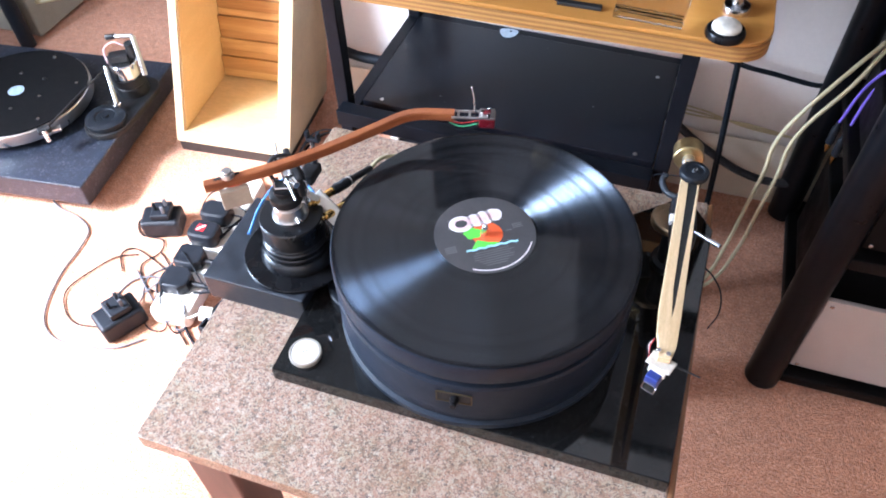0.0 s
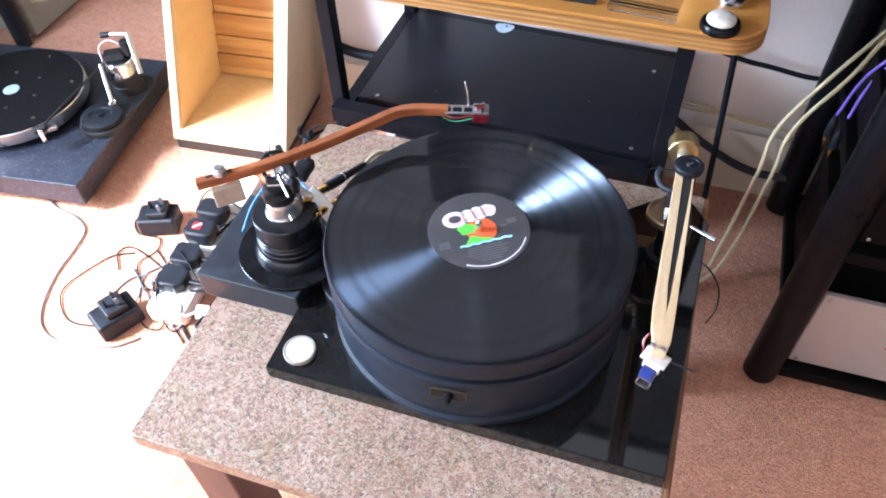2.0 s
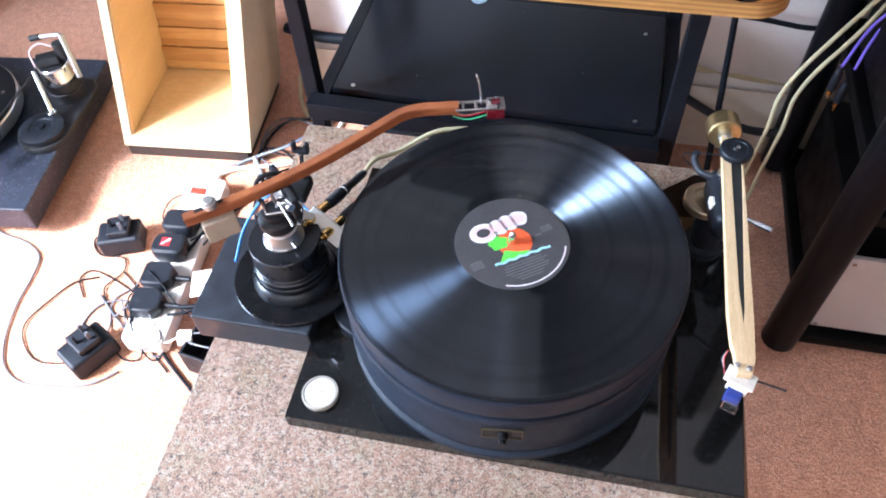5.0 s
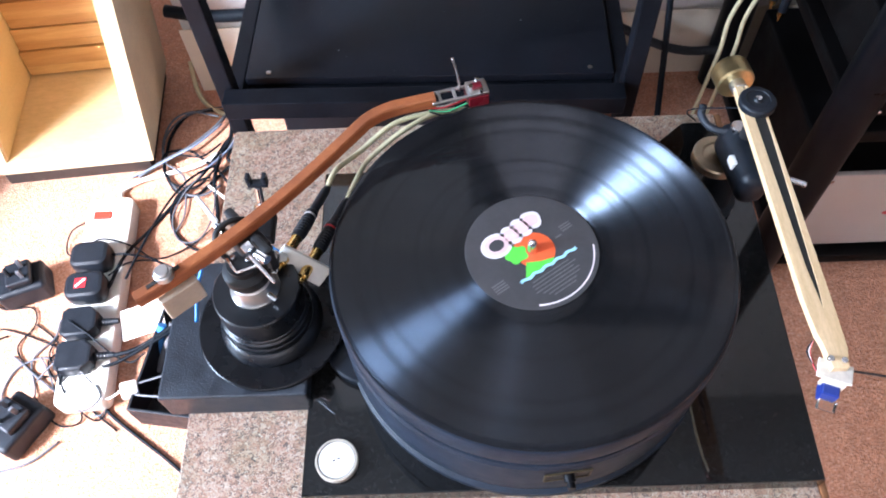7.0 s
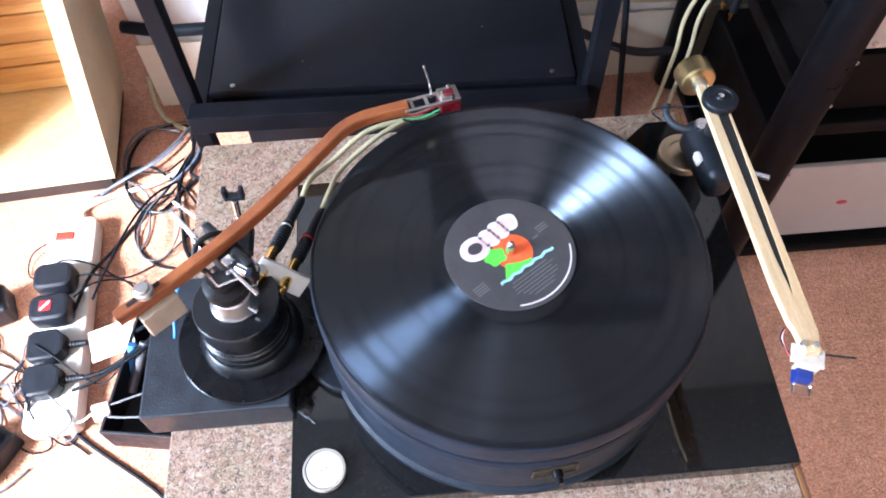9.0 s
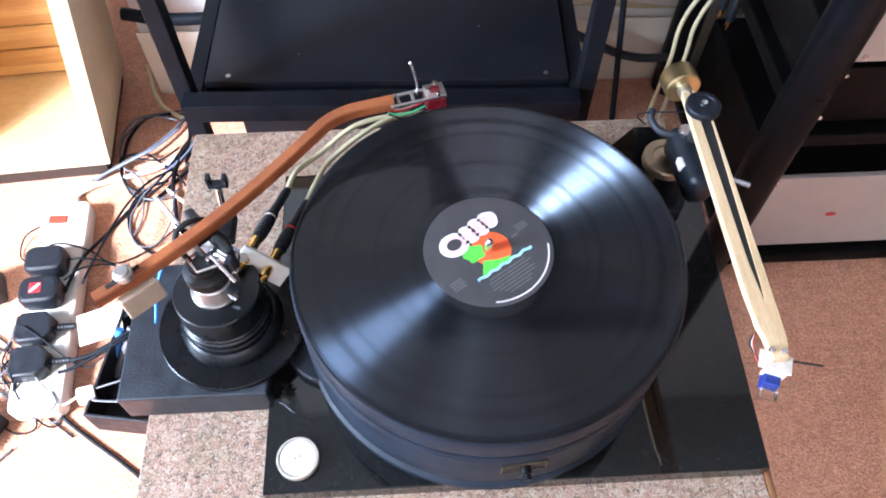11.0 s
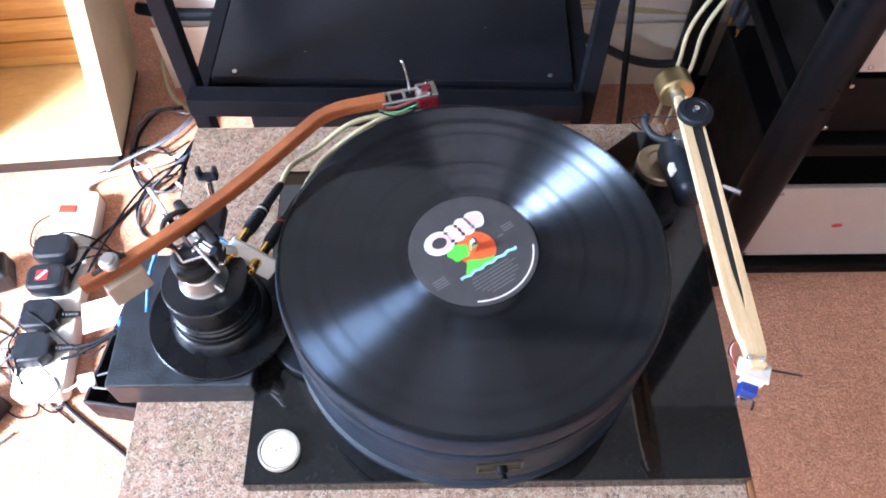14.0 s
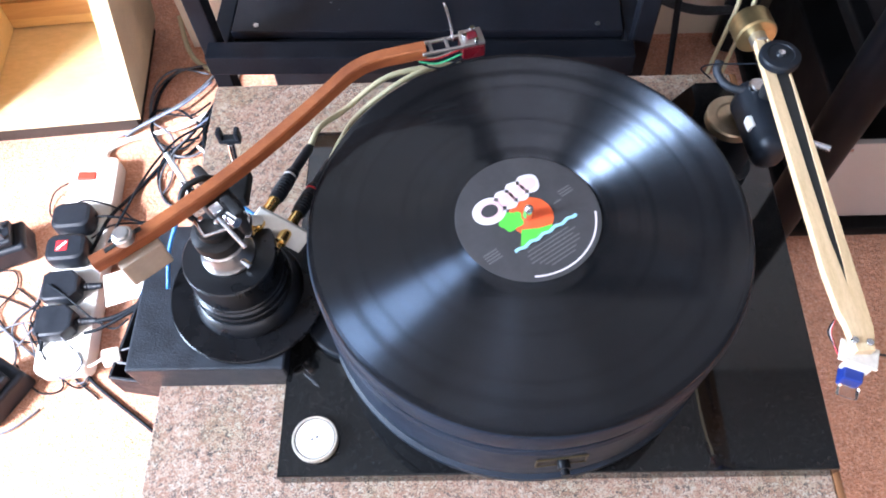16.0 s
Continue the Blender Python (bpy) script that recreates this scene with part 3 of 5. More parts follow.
flat("rim_text", [(0.0470 * math.cos(a), 0.0470 * math.sin(a)) for a in arc] + [(0.0457 * math.cos(a), 0.0457 * math.sin(a)) for a in arc[::-1]],
     0.0037, LWHITE, label, "thin white curved line")

# ---- the round level on the plinth ----
level = thing("bubble_level", pose(-0.156, -0.122, PT), "small round white level with clear rim on the plinth", "level")
b = BM()
lathe(b, [(0, 0), (0.0164, 0), (0.0169, 0.001), (0.0169, 0.0055), (0.0164, 0.0064), (0.0150, 0.0064), (0.0147, 0.0038), (0, 0.0038)], segs=48)
part("rim", b, FROST, level, "beige translucent rim")
b = BM()
lathe(b, [(0, 0.0039), (0.0143, 0.0039), (0.0143, 0.0056), (0.011, 0.0062), (0, 0.0064)], segs=40)
part("lens", b, PAPER, level, "white domed face")
for k in (-1, 1):
    b = BM()
    box(b, (0.0022, 0.0012, 0.0003), (0.0018 * k, 0.0008 * k, 0.0066), (0, 0, 20))
    part("mark", b, LGREY, level)

# ---- the side board and the long wooden tonearm ----
board = thing("arm_board", pose(-0.2425, -0.0075, TT), "thick matt black board beside the plinth", "board")
b = BM()
box(b, (0.122, 0.128, 0.037), (-0.2425, -0.0075, TT + 0.0187), bev=0.0018)
part("slab", b, BOARD, board, world_coords=True)
BT = TT + 0.0374
arm = thing("tonearm", pose(-0.2145, -0.006, BT), "long reddish wooden tonearm on black cylindrical base", "tonearm")
c = (-0.2145, -0.006, BT)
b = BM()
lathe(b, [(0, 0), (0.0610, 0), (0.0622, 0.0008), (0.0622, 0.0032), (0.0612, 0.0040), (0, 0.0040)], c, 96)
part("base_disc", b, GLOSSY, arm, "thin black record-like disc", True)
b = BM()
lathe(b, [(0, 0.004), (0.0430, 0.004), (0.0432, 0.006), (0.0405, 0.0140), (0.0375, 0.0165), (0, 0.0165)], c, 64)
part("foot", b, TURNED, arm, "", True)
b = BM()
lathe(b, [(0, 0.0165), (0.0365, 0.0165), (0.0365, 0.022), (0.0355, 0.0232), (0.0365, 0.0245), (0.0365, 0.030), (0.0350, 0.0315), (0.0350, 0.034),
          (0.0340, 0.0350), (0.0345, 0.0365), (0.0345, 0.0600), (0.0335, 0.0612), (0, 0.0612)], c, 64)
part("pillar", b, TURNED, arm, "", True)
b = BM()
lathe(b, [(0, 0.0612), (0.0188, 0.0612), (0.0194, 0.0618), (0.0194, 0.0640), (0.0172, 0.0668), (0.0160, 0.0780), (0.0150, 0.0790), (0.0150, 0.0830), (0, 0.0830)], c, 48)
part("collar", b, ALU, arm, "turned aluminium collar", True)
b = BM()
rod(b, (-0.1950, -0.0204, 0.4800), (-0.2100, -0.010, 0.4835), 0.0024)
part("grub_screw", b, CHROME, arm, "", True)
b = BM()
lathe(b, [(0, 0.0830), (0.0165, 0.0830), (0.0175, 0.0845), (0.0175, 0.0930), (0.0160, 0.0945), (0.0120, 0.0955), (0.0120, 0.1010), (0, 0.1010)], c, 48)
part("bearing_cup", b, MATTE, arm, "", True)
piv = Vector((-0.2100, 0.0040, 0.5300))
b = BM()
box(b, (0.020, 0.030, 0.020), (piv.x + 0.003, piv.y, 0.5215), (0, 0, 43), 0.003)
box(b, (0.007, 0.020, 0.026), (piv.x + 0.0150, piv.y - 0.010, 0.526), (0, 0, 43), 0.002)
box(b, (0.007, 0.020, 0.026), (piv.x - 0.0070, piv.y + 0.014, 0.526), (0, 0, 43), 0.002)
part("yoke", b, MATTE, arm, "", True)
b = BM()
box(b, (0.008, 0.007, 0.0035), (piv.x + 0.0060, piv.y - 0.0135, 0.5390), (12, 0, 43), 0.001)
rod(b, (piv.x + 0.012, piv.y - 0.016, 0.534), (piv.x + 0.020, piv.y - 0.022, 0.5345), 0.004)
rod(b, (-0.2215, 0.004, 0.5360), (-0.2300, 0.013, 0.5365), 0.0032)
part("bearing_block", b, CHROME, arm, "polished steel bearing block", True)
b = BM()
rod(b, (-0.2016, -0.0165, 0.5390), (-0.1840, -0.0336, 0.5300), 0.0015)
part("lever", b, CHROME, arm, "thin steel lever", True)
b = BM()
sweep(b, [(-0.1960, -0.006, 0.532), (-0.1852, -0.0079, 0.5289), (-0.1885, -0.0072, 0.512), (-0.1917, -0.0071, 0.500), (-0.1960, -0.008, 0.500)], 0.0009)
part("hook", b, CHROME, arm, "bent steel wire hook", True)
b = BM()
sweep(b, [(-0.2302, 0.0160, 0.5300), (-0.2460, 0.0395, 0.5160), (-0.2624, 0.0630, 0.5020)], 0.0020)
part("side_rod", b, PVC, arm, "thin pale rod beside the bearing", True)
b = BM()
sweep(b, [(-0.2180, -0.012, 0.522), (-0.2275, -0.006, 0.534), (-0.2270, 0.004, 0.541), (-0.2165, 0.013, 0.541), (-0.2060, 0.020, 0.530)], 0.0022)
part("rear_ring", b, MATTE, arm, "black half ring", True)
b = BM()
slab(b, [(-0.2235, -0.0085), (-0.2130, -0.0230), (-0.1985, -0.0175), (-0.2040, -0.0090)], 0.5240, 0.5268, 0.0008)
part("bracket", b, MATTE, arm, "black three-cornered bracket", True)
b = BM()
for p, q in (((-0.2235, -0.0085), (-0.2130, -0.0230)), ((-0.2130, -0.0230), (-0.1985, -0.0175))):
    rod(b, (*p, 0.5276), (*q, 0.5276), 0.0011, segs=10)
part("bracket_edge", b, CHROME, arm, "polished edge of the bracket", True)
b = BM()
for dx_, dy_ in ((-0.0065, -0.0035), (0.0045, -0.0060), (-0.0010, 0.0070)):
    rod(b, (piv.x + dx_, piv.y + dy_ - 0.012, 0.5265), (piv.x + dx_, piv.y + dy_ - 0.012, 0.5310), 0.0019, segs=12)
part("bearing_screw", b, CHROME, arm, "small polished screws", True)


def bar(bm, pts, w, h):
    """A square-section bar through points of (x, y, z), bent like the wand."""
    rings = []
    for i, q in enumerate(pts):
        d = (Vector(pts[min(i + 1, len(pts) - 1)]) - Vector(pts[max(i - 1, 0)])).normalized()
        side = d.cross(Vector((0, 0, 1))).normalized()
        up = side.cross(d)
        k = 0.22
        sec = ((-1, -1 + k), (-1, 1 - k), (-1 + k, 1), (1 - k, 1), (1, 1 - k), (1, -1 + k), (1 - k, -1), (-1 + k, -1))
        rings.append([bm.verts.new(Vector(q) + side * u * w / 2 + up * v * h / 2) for u, v in sec])
    for a, c2 in zip(rings, rings[1:]):
        for k in range(8):
            j = (k + 1) % 8
            bm.faces.new((a[k], a[j], c2[j], c2[k]))
    bm.faces.new(rings[0])
    bm.faces.new(rings[-1][::-1])
    bmesh.ops.recalc_face_normals(bm, faces=bm.faces)
    return bm


tail, elbow, tip = Vector((-0.2785, -0.0455, 0.5330)), Vector((-0.1125, 0.1090, 0.5440)), Vector((-0.0690, 0.1195, 0.5440))
w1, w2 = (elbow - tail).normalized(), (tip - elbow).normalized()
sag = Vector((0.0055, -0.0065, 0))
mid = [tuple(tail + (elbow - w1 * 0.016 - tail) * k / 12 + sag * math.sin(math.pi * min(1, k / 12) ** 0.9)) for k in range(13)]
bend = [tuple((1 - s) ** 2 * (elbow - w1 * 0.016) + 2 * s * (1 - s) * elbow + s * s * (elbow + w2 * 0.016)) for s in (0.2, 0.4, 0.6, 0.8)]
b = BM()
bar(b, mid + bend + [tuple(elbow + w2 * 0.016), tuple(tip)], 0.0092, 0.0105)
part("wand", b, ARMWOOD, arm, "reddish brown hardwood wand", True)
# no slot is cut: a dark strip on top paints its shade
b = BM()
s0, s1 = tail + w1 * 0.010 + sag * 0.12, tail + w1 * 0.036 + sag * 0.40
box(b, (0.026, 0.0032, 0.0006), tuple((s0 + s1) / 2 + Vector((0, 0, 0.0056))), (0, -3.5, 38), 0)
part("slot", b, GAPSHADE, arm, "dark strip standing in for the shaded adjusting slot", True)
wt = tail + w1 * 0.0245 + sag * 0.30
b = BM()
rod(b, (wt.x, wt.y, wt.z + 0.0045), (wt.x, wt.y, wt.z + 0.0110), 0.0068)
rod(b, (wt.x, wt.y, wt.z + 0.0110), (wt.x, wt.y, wt.z + 0.0135), 0.0050)
part("weight_screw", b, ALU, arm, "knurled aluminium screw", True)
b = BM()
box(b, (0.030, 0.007, 0.024), (wt.x + 0.006, wt.y - 0.0045, wt.z - 0.0175), (0, 0, 40), 0.0015)
part("counterweight", b, TANPL, arm, "beige frosted counterweight plate", True)
# headshell, cartridge, lift
hd = w2.copy()
side = Vector((-hd.y, hd.x, 0))
deg = math.degrees(math.atan2(hd.y, hd.x))
b = BM()
for s in (-0.0055, 0.0055):
    q = tip + hd * 0.020 + side * s
    box(b, (0.046, 0.0022, 0.0026), tuple(q + Vector((0, 0, 0.001))), (0, 0, deg), 0.0004, 1)
for k in (0.004, 0.016, 0.027, 0.042):
    q = tip + hd * k
    box(b, (0.0024, 0.0125, 0.0024), tuple(q + Vector((0, 0, 0.0012))), (0, 0, deg), 0.0004, 1)
box(b, (0.016, 0.0155, 0.0022), tuple(tip + hd * 0.0345 + Vector((0, 0, 0.0030))), (0, 0, deg), 0.0005, 1)
part("headshell", b, ALU, arm, "skeletal aluminium headshell", True)
b = BM()
box(b, (0.017, 0.0150, 0.0115), tuple(tip + hd * 0.0345 + Vector((0, 0, -0.0052))), (0, 0, deg), 0.0012)
box(b, (0.0080, 0.0060, 0.0030), tuple(tip + hd * 0.0345 + Vector((0, 0, 0.0050))), (0, 0, deg), 0.0008)
part("cartridge", b, CARTRED, arm, "dark red cartridge", True)
b = BM()
for s, k in ((-0.0060, 0.0365), (0.0060, 0.0365), (0.0, 0.0295)):
    q = tip + hd * k + side * s
    rod(b, tuple(q + Vector((0, 0, 0.003))), tuple(q + Vector((0, 0, 0.0068))), 0.0019)
part("screw", b, CHROME, arm, "", True)
b = BM()
q = tip + hd * 0.021 + side * 0.003
sweep(b, [tuple(q), tuple(q + Vector((-0.001, 0.003, 0.014))), tuple(q + Vector((-0.005, 0.006, 0.030)))], 0.0011)
part("finger_lift", b, CHROME, arm, "thin steel finger lift", True)
for mat_, s, dz in ((REDPL, -0.003, -0.005), (GREENW, -0.006, -0.007), (WHITEPL, 0.001, -0.008), (BLACKW, -0.009, -0.009)):
    b = BM()
    sweep(b, [tuple(tip + hd * -0.006 + side * s * 0.6 + Vector((0, 0, -0.007))), tuple(tip + hd * 0.008 + side * s + Vector((0, 0, dz - 0.003))),
              tuple(tip + hd * 0.026 + side * s * 0.9 + Vector((0, 0, dz + 0.001)))], 0.0007, 6)
    part("lead_wire", b, mat_, arm, "", True)
# arm clip on a bolt beside the bearing
b = BM()
box(b, (0.016, 0.026, 0.012), (-0.2050, 0.0330, 0.5010), (0, 0, 0), 0.0015)
part("clip_bracket", b, MATTE, arm, "", True)
b = BM()
rod(b, (-0.2055, 0.0420, 0.5060), (-0.2050, 0.0500, 0.5300), 0.0026)
rod(b, (-0.2055, 0.0425, 0.5090), (-0.2053, 0.0445, 0.5140), 0.0062, segs=24)
rod(b, (-0.2053, 0.0447, 0.5145), (-0.2052, 0.0455, 0.5165), 0.0046, segs=24)
part("clip_bolt", b, CHROME, arm, "steel bolt", True)
b = BM()
box(b, (0.0155, 0.0065, 0.004), (-0.2048, 0.0520, 0.5325), (0, 0, 0), 0.0008)
for s in (-1, 1):
    box(b, (0.0034, 0.0065, 0.008), (-0.2048 + s * 0.0062, 0.0520, 0.5382), (0, 0, 0), 0.0008)
part("arm_clip", b, RUBBER, arm, "black arm clip", True)

# socket plate with two plugs, held out from the bearing
jack = thing("socket_plate", pose(-0.182, 0.018, 0.468), "small white plate with gold phono sockets", "socket plate")
b = BM()
box(b, (0.044, 0.0035, 0.019), (-0.1805, 0.0160, 0.4690), (-35, 38, -14), 0.0008)
part("plate", b, WHITEPL, jack, "", True)
b = BM()
rod(b, (-0.200, 0.012, 0.492), (-0.193, 0.017, 0.480), 0.0040)
part("bracket", b, WHITEPL, jack, "", True)
plug_dir = Vector((0.28, 0.92, -0.24)).normalized()
for k, q in enumerate((Vector((-0.1900, 0.0300, 0.4740)), Vector((-0.1740, 0.0230, 0.4640)))):
    b = BM()
    rod(b, tuple(q - plug_dir * 0.020), tuple(q + plug_dir * 0.006), 0.0044)
    rod(b, tuple(q - plug_dir * 0.025), tuple(q - plug_dir * 0.020), 0.0022)
    part("socket", b, GOLD, jack, "gold phono socket", True)
    plug = thing("phono_plug", pose(*q), "black phono plug with gold tip and cream cable", "plug", "phono plugs")
    for nm, prof, mt in (("tip", [(0, 0), (0.0050, 0), (0.0050, 0.010), (0, 0.010)], GOLD),
                         ("barrel", [(0, 0.0100), (0.0058, 0.0100), (0.0062, 0.012), (0.0062, 0.031), (0.0058, 0.032), (0.0058, 0.0335), (0.0062, 0.0345), (0.0060, 0.037),
                                     (0.0047, 0.0385), (0.0045, 0.062), (0.0034, 0.066), (0, 0.066)], RUBBER),
                         ("band", [(0.0059, 0.0322), (0.0064, 0.0326), (0.0064, 0.0334), (0.0059, 0.0338)], (ALU, REDPL)[k])):
        b = BM()
        lathe(b, prof, segs=24)
        part(nm, b, mt, plug).matrix_basis = plug_dir.to_track_quat("Z", "Y").to_matrix().to_4x4() @ Matrix.Diagonal((0.88, 0.88, 1.2, 1))
    b = BM()
    for r in range(6):
        z = 0.0145 + 0.0026 * r
        lathe(b, [(0.0060, z), (0.0068, z + 0.0003), (0.0068, z + 0.0012), (0.0060, z + 0.0015)], segs=20)
    part("grip", b, RUBBER, plug, "ribbed black grip").matrix_basis = plug_dir.to_track_quat("Z", "Y").to_matrix().to_4x4() @ Matrix.Diagonal((0.88, 0.88, 1.2, 1))
    e = q + plug_dir * 0.077
    b = BM()
    sweep(b, [tuple(e), tuple(e + plug_dir * 0.022 + Vector((0.001, 0, 0.006))), (-0.145 + 0.012 * k, 0.155 - 0.006 * k, 0.438), (-0.108 + 0.012 * k, 0.186 - 0.006 * k, 0.444),
              (-0.060, 0.205, 0.436), (-0.02, 0.235, 0.400), (-0.01, 0.262, TT - 0.03), (0.0, 0.30, TT - 0.20)], 0.0025)
    single("phono_cable", b, CREAM, "cream coloured phono cable round the drum", "cable", tuple(e), "phono cables")
b = BM()
sweep(b, [(-0.194, 0.020, 0.480), (-0.215, 0.034, 0.482), (-0.238, 0.046, 0.476), (-0.262, 0.044, 0.456), (-0.276, 0.022, 0.436), (-0.2786, -0.0057, 0.4185)], 0.0016)
single("blue_wire", b, TEAL, "thin blue wire looped round the tonearm base", "wire", (-0.203, 0.052, BT))

# ---- the short pine tonearm ----
arm2 = thing("pine_tonearm", pose(0.185, 0.112, PT), "pale pine tonearm with brass counterweight on black pillar", "tonearm")
ax, ay = 0.1850, 0.1120
b = BM()
lathe(b, [(0, 0), (0.0200, 0), (0.0205, 0.0012), (0.0205, 0.0100), (0.0150, 0.0120), (0.0150, 0.0600), (0, 0.0600)], (ax, ay, PT), 48)
part("pillar", b, RUBBER, arm2, "", True)
b = BM()
lathe(b, [(0, 0.0600), (0.0205, 0.0600), (0.0215, 0.0612), (0.0215, 0.0680), (0.0204, 0.0694), (0.0140, 0.0694), (0.0125, 0.0680), (0, 0.0680)], (ax - 0.010, ay + 0.004, PT), 56)
part("mount_ring", b, PALEGOLD, arm2, "pale gold turned mounting ring", True)
b = BM()
box(b, (0.025, 0.068, 0.034), (ax - 0.001, ay - 0.019, PT + 0.0870), (0, 0, 6), 0.010, 4)
part("pod", b, RUBBER, arm2, "", True)
b = BM()
rod(b, (ax - 0.004, ay + 0.002, PT + 0.1035), (ax - 0.004, ay + 0.002, PT + 0.1085), 0.0065)
part("bolt", b, CHROME, arm2, "", True)
b = BM()
box(b, (0.005, 0.010, 0.008), (ax - 0.0125, ay - 0.026, PT + 0.0960), (0, 0, 6), 0.001)
part("lift_pad", b, PAPER, arm2, "small white lift pad", True)
b = BM()
rod(b, (0.1960, 0.0700, 0.4970), (0.2190, 0.0550, 0.5010), 0.0018)
rod(b, (0.2080, 0.0622, 0.4991), (0.2205, 0.0540, 0.5012), 0.0026)
part("lift_lever", b, CHROME, arm2, "thin silver cueing lever", True)
b = BM()
sweep(b, [(0.158, 0.142, 0.500), (0.156, 0.134, 0.496), (0.162, 0.122, 0.494), (0.174, 0.116, 0.495), (0.190, 0.117, 0.498)], 0.0034)
part("arm_lift", b, BOARD, arm2, "curved black arm lift", True)
b = BM()
rod(b, (0.186, 0.107, PT + 0.100), (0.186, 0.107, 0.5335), 0.0055)
part("pivot_post", b, MATTE, arm2, "", True)
# wand: two pine strips that meet towards the head, the gap between filled with a dark wedge as its shade
b = BM()
slab(b, [(0.1705, 0.128), (0.1765, 0.130), (0.1780, 0.100), (0.1806, -0.040), (0.1831, -0.072), (0.1843, -0.058), (0.1868, 0.080), (0.1868, 0.100), (0.1782, 0.1265), (0.1800, 0.1285),
         (0.1886, 0.104), (0.1887, 0.090), (0.1906, -0.067), (0.1905, -0.100), (0.1875, -0.114), (0.1775, -0.114), (0.1755, -0.096), (0.1738, -0.090), (0.1718, -0.062), (0.1712, 0.040)],
     0.5312, 0.5375, 0.0003)
part("wand", b, PINE, arm2, "pale pine wand", True)
b = BM()
slab(b, [(0.1776, 0.110), (0.1874, 0.104), (0.1874, 0.080), (0.1848, -0.058), (0.1831, -0.074), (0.1802, -0.040)], 0.5316, 0.5369)
part("slot", b, GAPSHADE, arm2, "dark wedge filling the wand's gap as its shade", True)
b = BM()
lathe(b, [(0, 0), (0.0128, 0), (0.0140, 0.0012), (0.0142, 0.0022), (0.0142, 0.0058), (0.0132, 0.0070), (0.0095, 0.0076), (0.0090, 0.0068), (0.0034, 0.0066), (0.0026, 0.0078), (0, 0.0080)], (0.1815, 0.1055, 0.5378), 48)
part("cap", b, RUBBER, arm2, "round black bearing cap", True)
b = BM()
lathe(b, [(0, 0), (0.0024, 0), (0.0024, 0.0012), (0, 0.0016)], (0.1815, 0.1055, 0.5456), 20)
part("cap_screw", b, CHROME, arm2, "", True)
b = BM()
rod(b, (0.1755, 0.126, 0.533), (0.1748, 0.138, 0.532), 0.0062)
part("collar", b, ALU, arm2, "", True)
b = BM()
rod(b, (0.1748, 0.1345, 0.532), (0.1732, 0.1530, 0.5310), 0.0150, segs=48, bev=0.0012)
part("counterweight", b, BRASS, arm2, "aged brass counterweight", True)
b = BM()
box(b, (0.0215, 0.0135, 0.0022), (0.1815, -0.1135, 0.5300), (0, 0, -22), 0.0006)
box(b, (0.0150, 0.0020, 0.0090), (0.1795, -0.1200, 0.5255), (0, 0, -22), 0.0006)
part("head_plate", b, DOME, arm2, "white head plate", True)
b = BM()
box(b, (0.0112, 0.0105, 0.0120), (0.1785, -0.1226, 0.5195), (0, 0, -22), 0.0012)
part("cartridge", b, BLUEPL, arm2, "bright blue cartridge", True)
b = BM()
box(b, (0.0110, 0.0070, 0.0065), (0.1762, -0.1310, 0.5165), (25, 0, -22), 0.001)
part("stylus_guard", b, ACRYL, arm2, "clear stylus guard", True)
b = BM()
for q in ((0.1770, -0.1080, 0.5375), (0.1850, -0.1095, 0.5375)):
    rod(b, q, (q[0], q[1], q[2] + 0.0022), 0.0021)
part("screw", b, CHROME, arm2, "", True)
b = BM()
rod(b, (0.1890, -0.1120, 0.5285), (0.2130, -0.1175, 0.5290), 0.0008, segs=8)
part("finger_lift", b, MATTE, arm2, "", True)
for mat_, k in ((REDPL, 0), (WHITEPL, 1), (BLACKW, 2)):
    b = BM()
    sweep(b, [(0.1730, -0.092, 0.531), (0.1705 - 0.0008 * k, -0.098, 0.528), (0.1712, -0.106, 0.526), (0.1740, -0.114, 0.524)], 0.0007, 6)
    part("lead_wire", b, mat_, arm2, "", True)
b = BM()
sweep(b, [(0.176, 0.110, 0.531), (0.166, 0.120, 0.520), (0.150, 0.134, 0.505), (0.146, 0.142, 0.492), (0.156, 0.140, 0.482)], 0.0006, 6)
part("loom", b, BLACKW, arm2, "fine black loom wire", True)


# ---- the black steel rack behind the table ----
RACK = pose(-0.32, 0.354, 0, 0, 0, -1.8) @ pose(0.32, -0.354, 0)
rack = thing("equipment_rack", RACK, "black square-tube steel rack with a dark shelf", "rack")
RX0, RX1, RY0, RY1, RZ = -0.339, 0.170, 0.352, 0.668, 0.298
for x in (RX0, RX1):
    for y in (RY0, RY1):
        b = BM()
        box(b, (0.021, 0.021, 0.552), (x + (0.0105 if x < 0 else -0.0105), y + (0.0105 if y < 0.5 else -0.0105), 0.276), bev=0.0015)
        part("post", b, STEEL, rack)
b = BM()
box(b, (0.476, 0.0250, 0.027), (-0.0885, RY0 - 0.0155, RZ + 0.0195), bev=0.0012)
part("front_rail", b, STEEL, rack)
b = BM()
box(b, (RX1 - RX0 - 0.043, 0.0205, 0.024), ((RX0 + RX1) / 2, RY1 - 0.0105, RZ - 0.012), bev=0.0012)
part("back_rail", b, STEEL, rack)
for x, n in ((RX0 + 0.0105, "side_rail"), (RX1 - 0.0105, "side_rail")):
    b = BM()
    box(b, (0.0205, RY1 - RY0 - 0.043, 0.024), (x, (RY0 + RY1) / 2, RZ - 0.012), bev=0.0012)
    part(n, b, STEEL, rack)
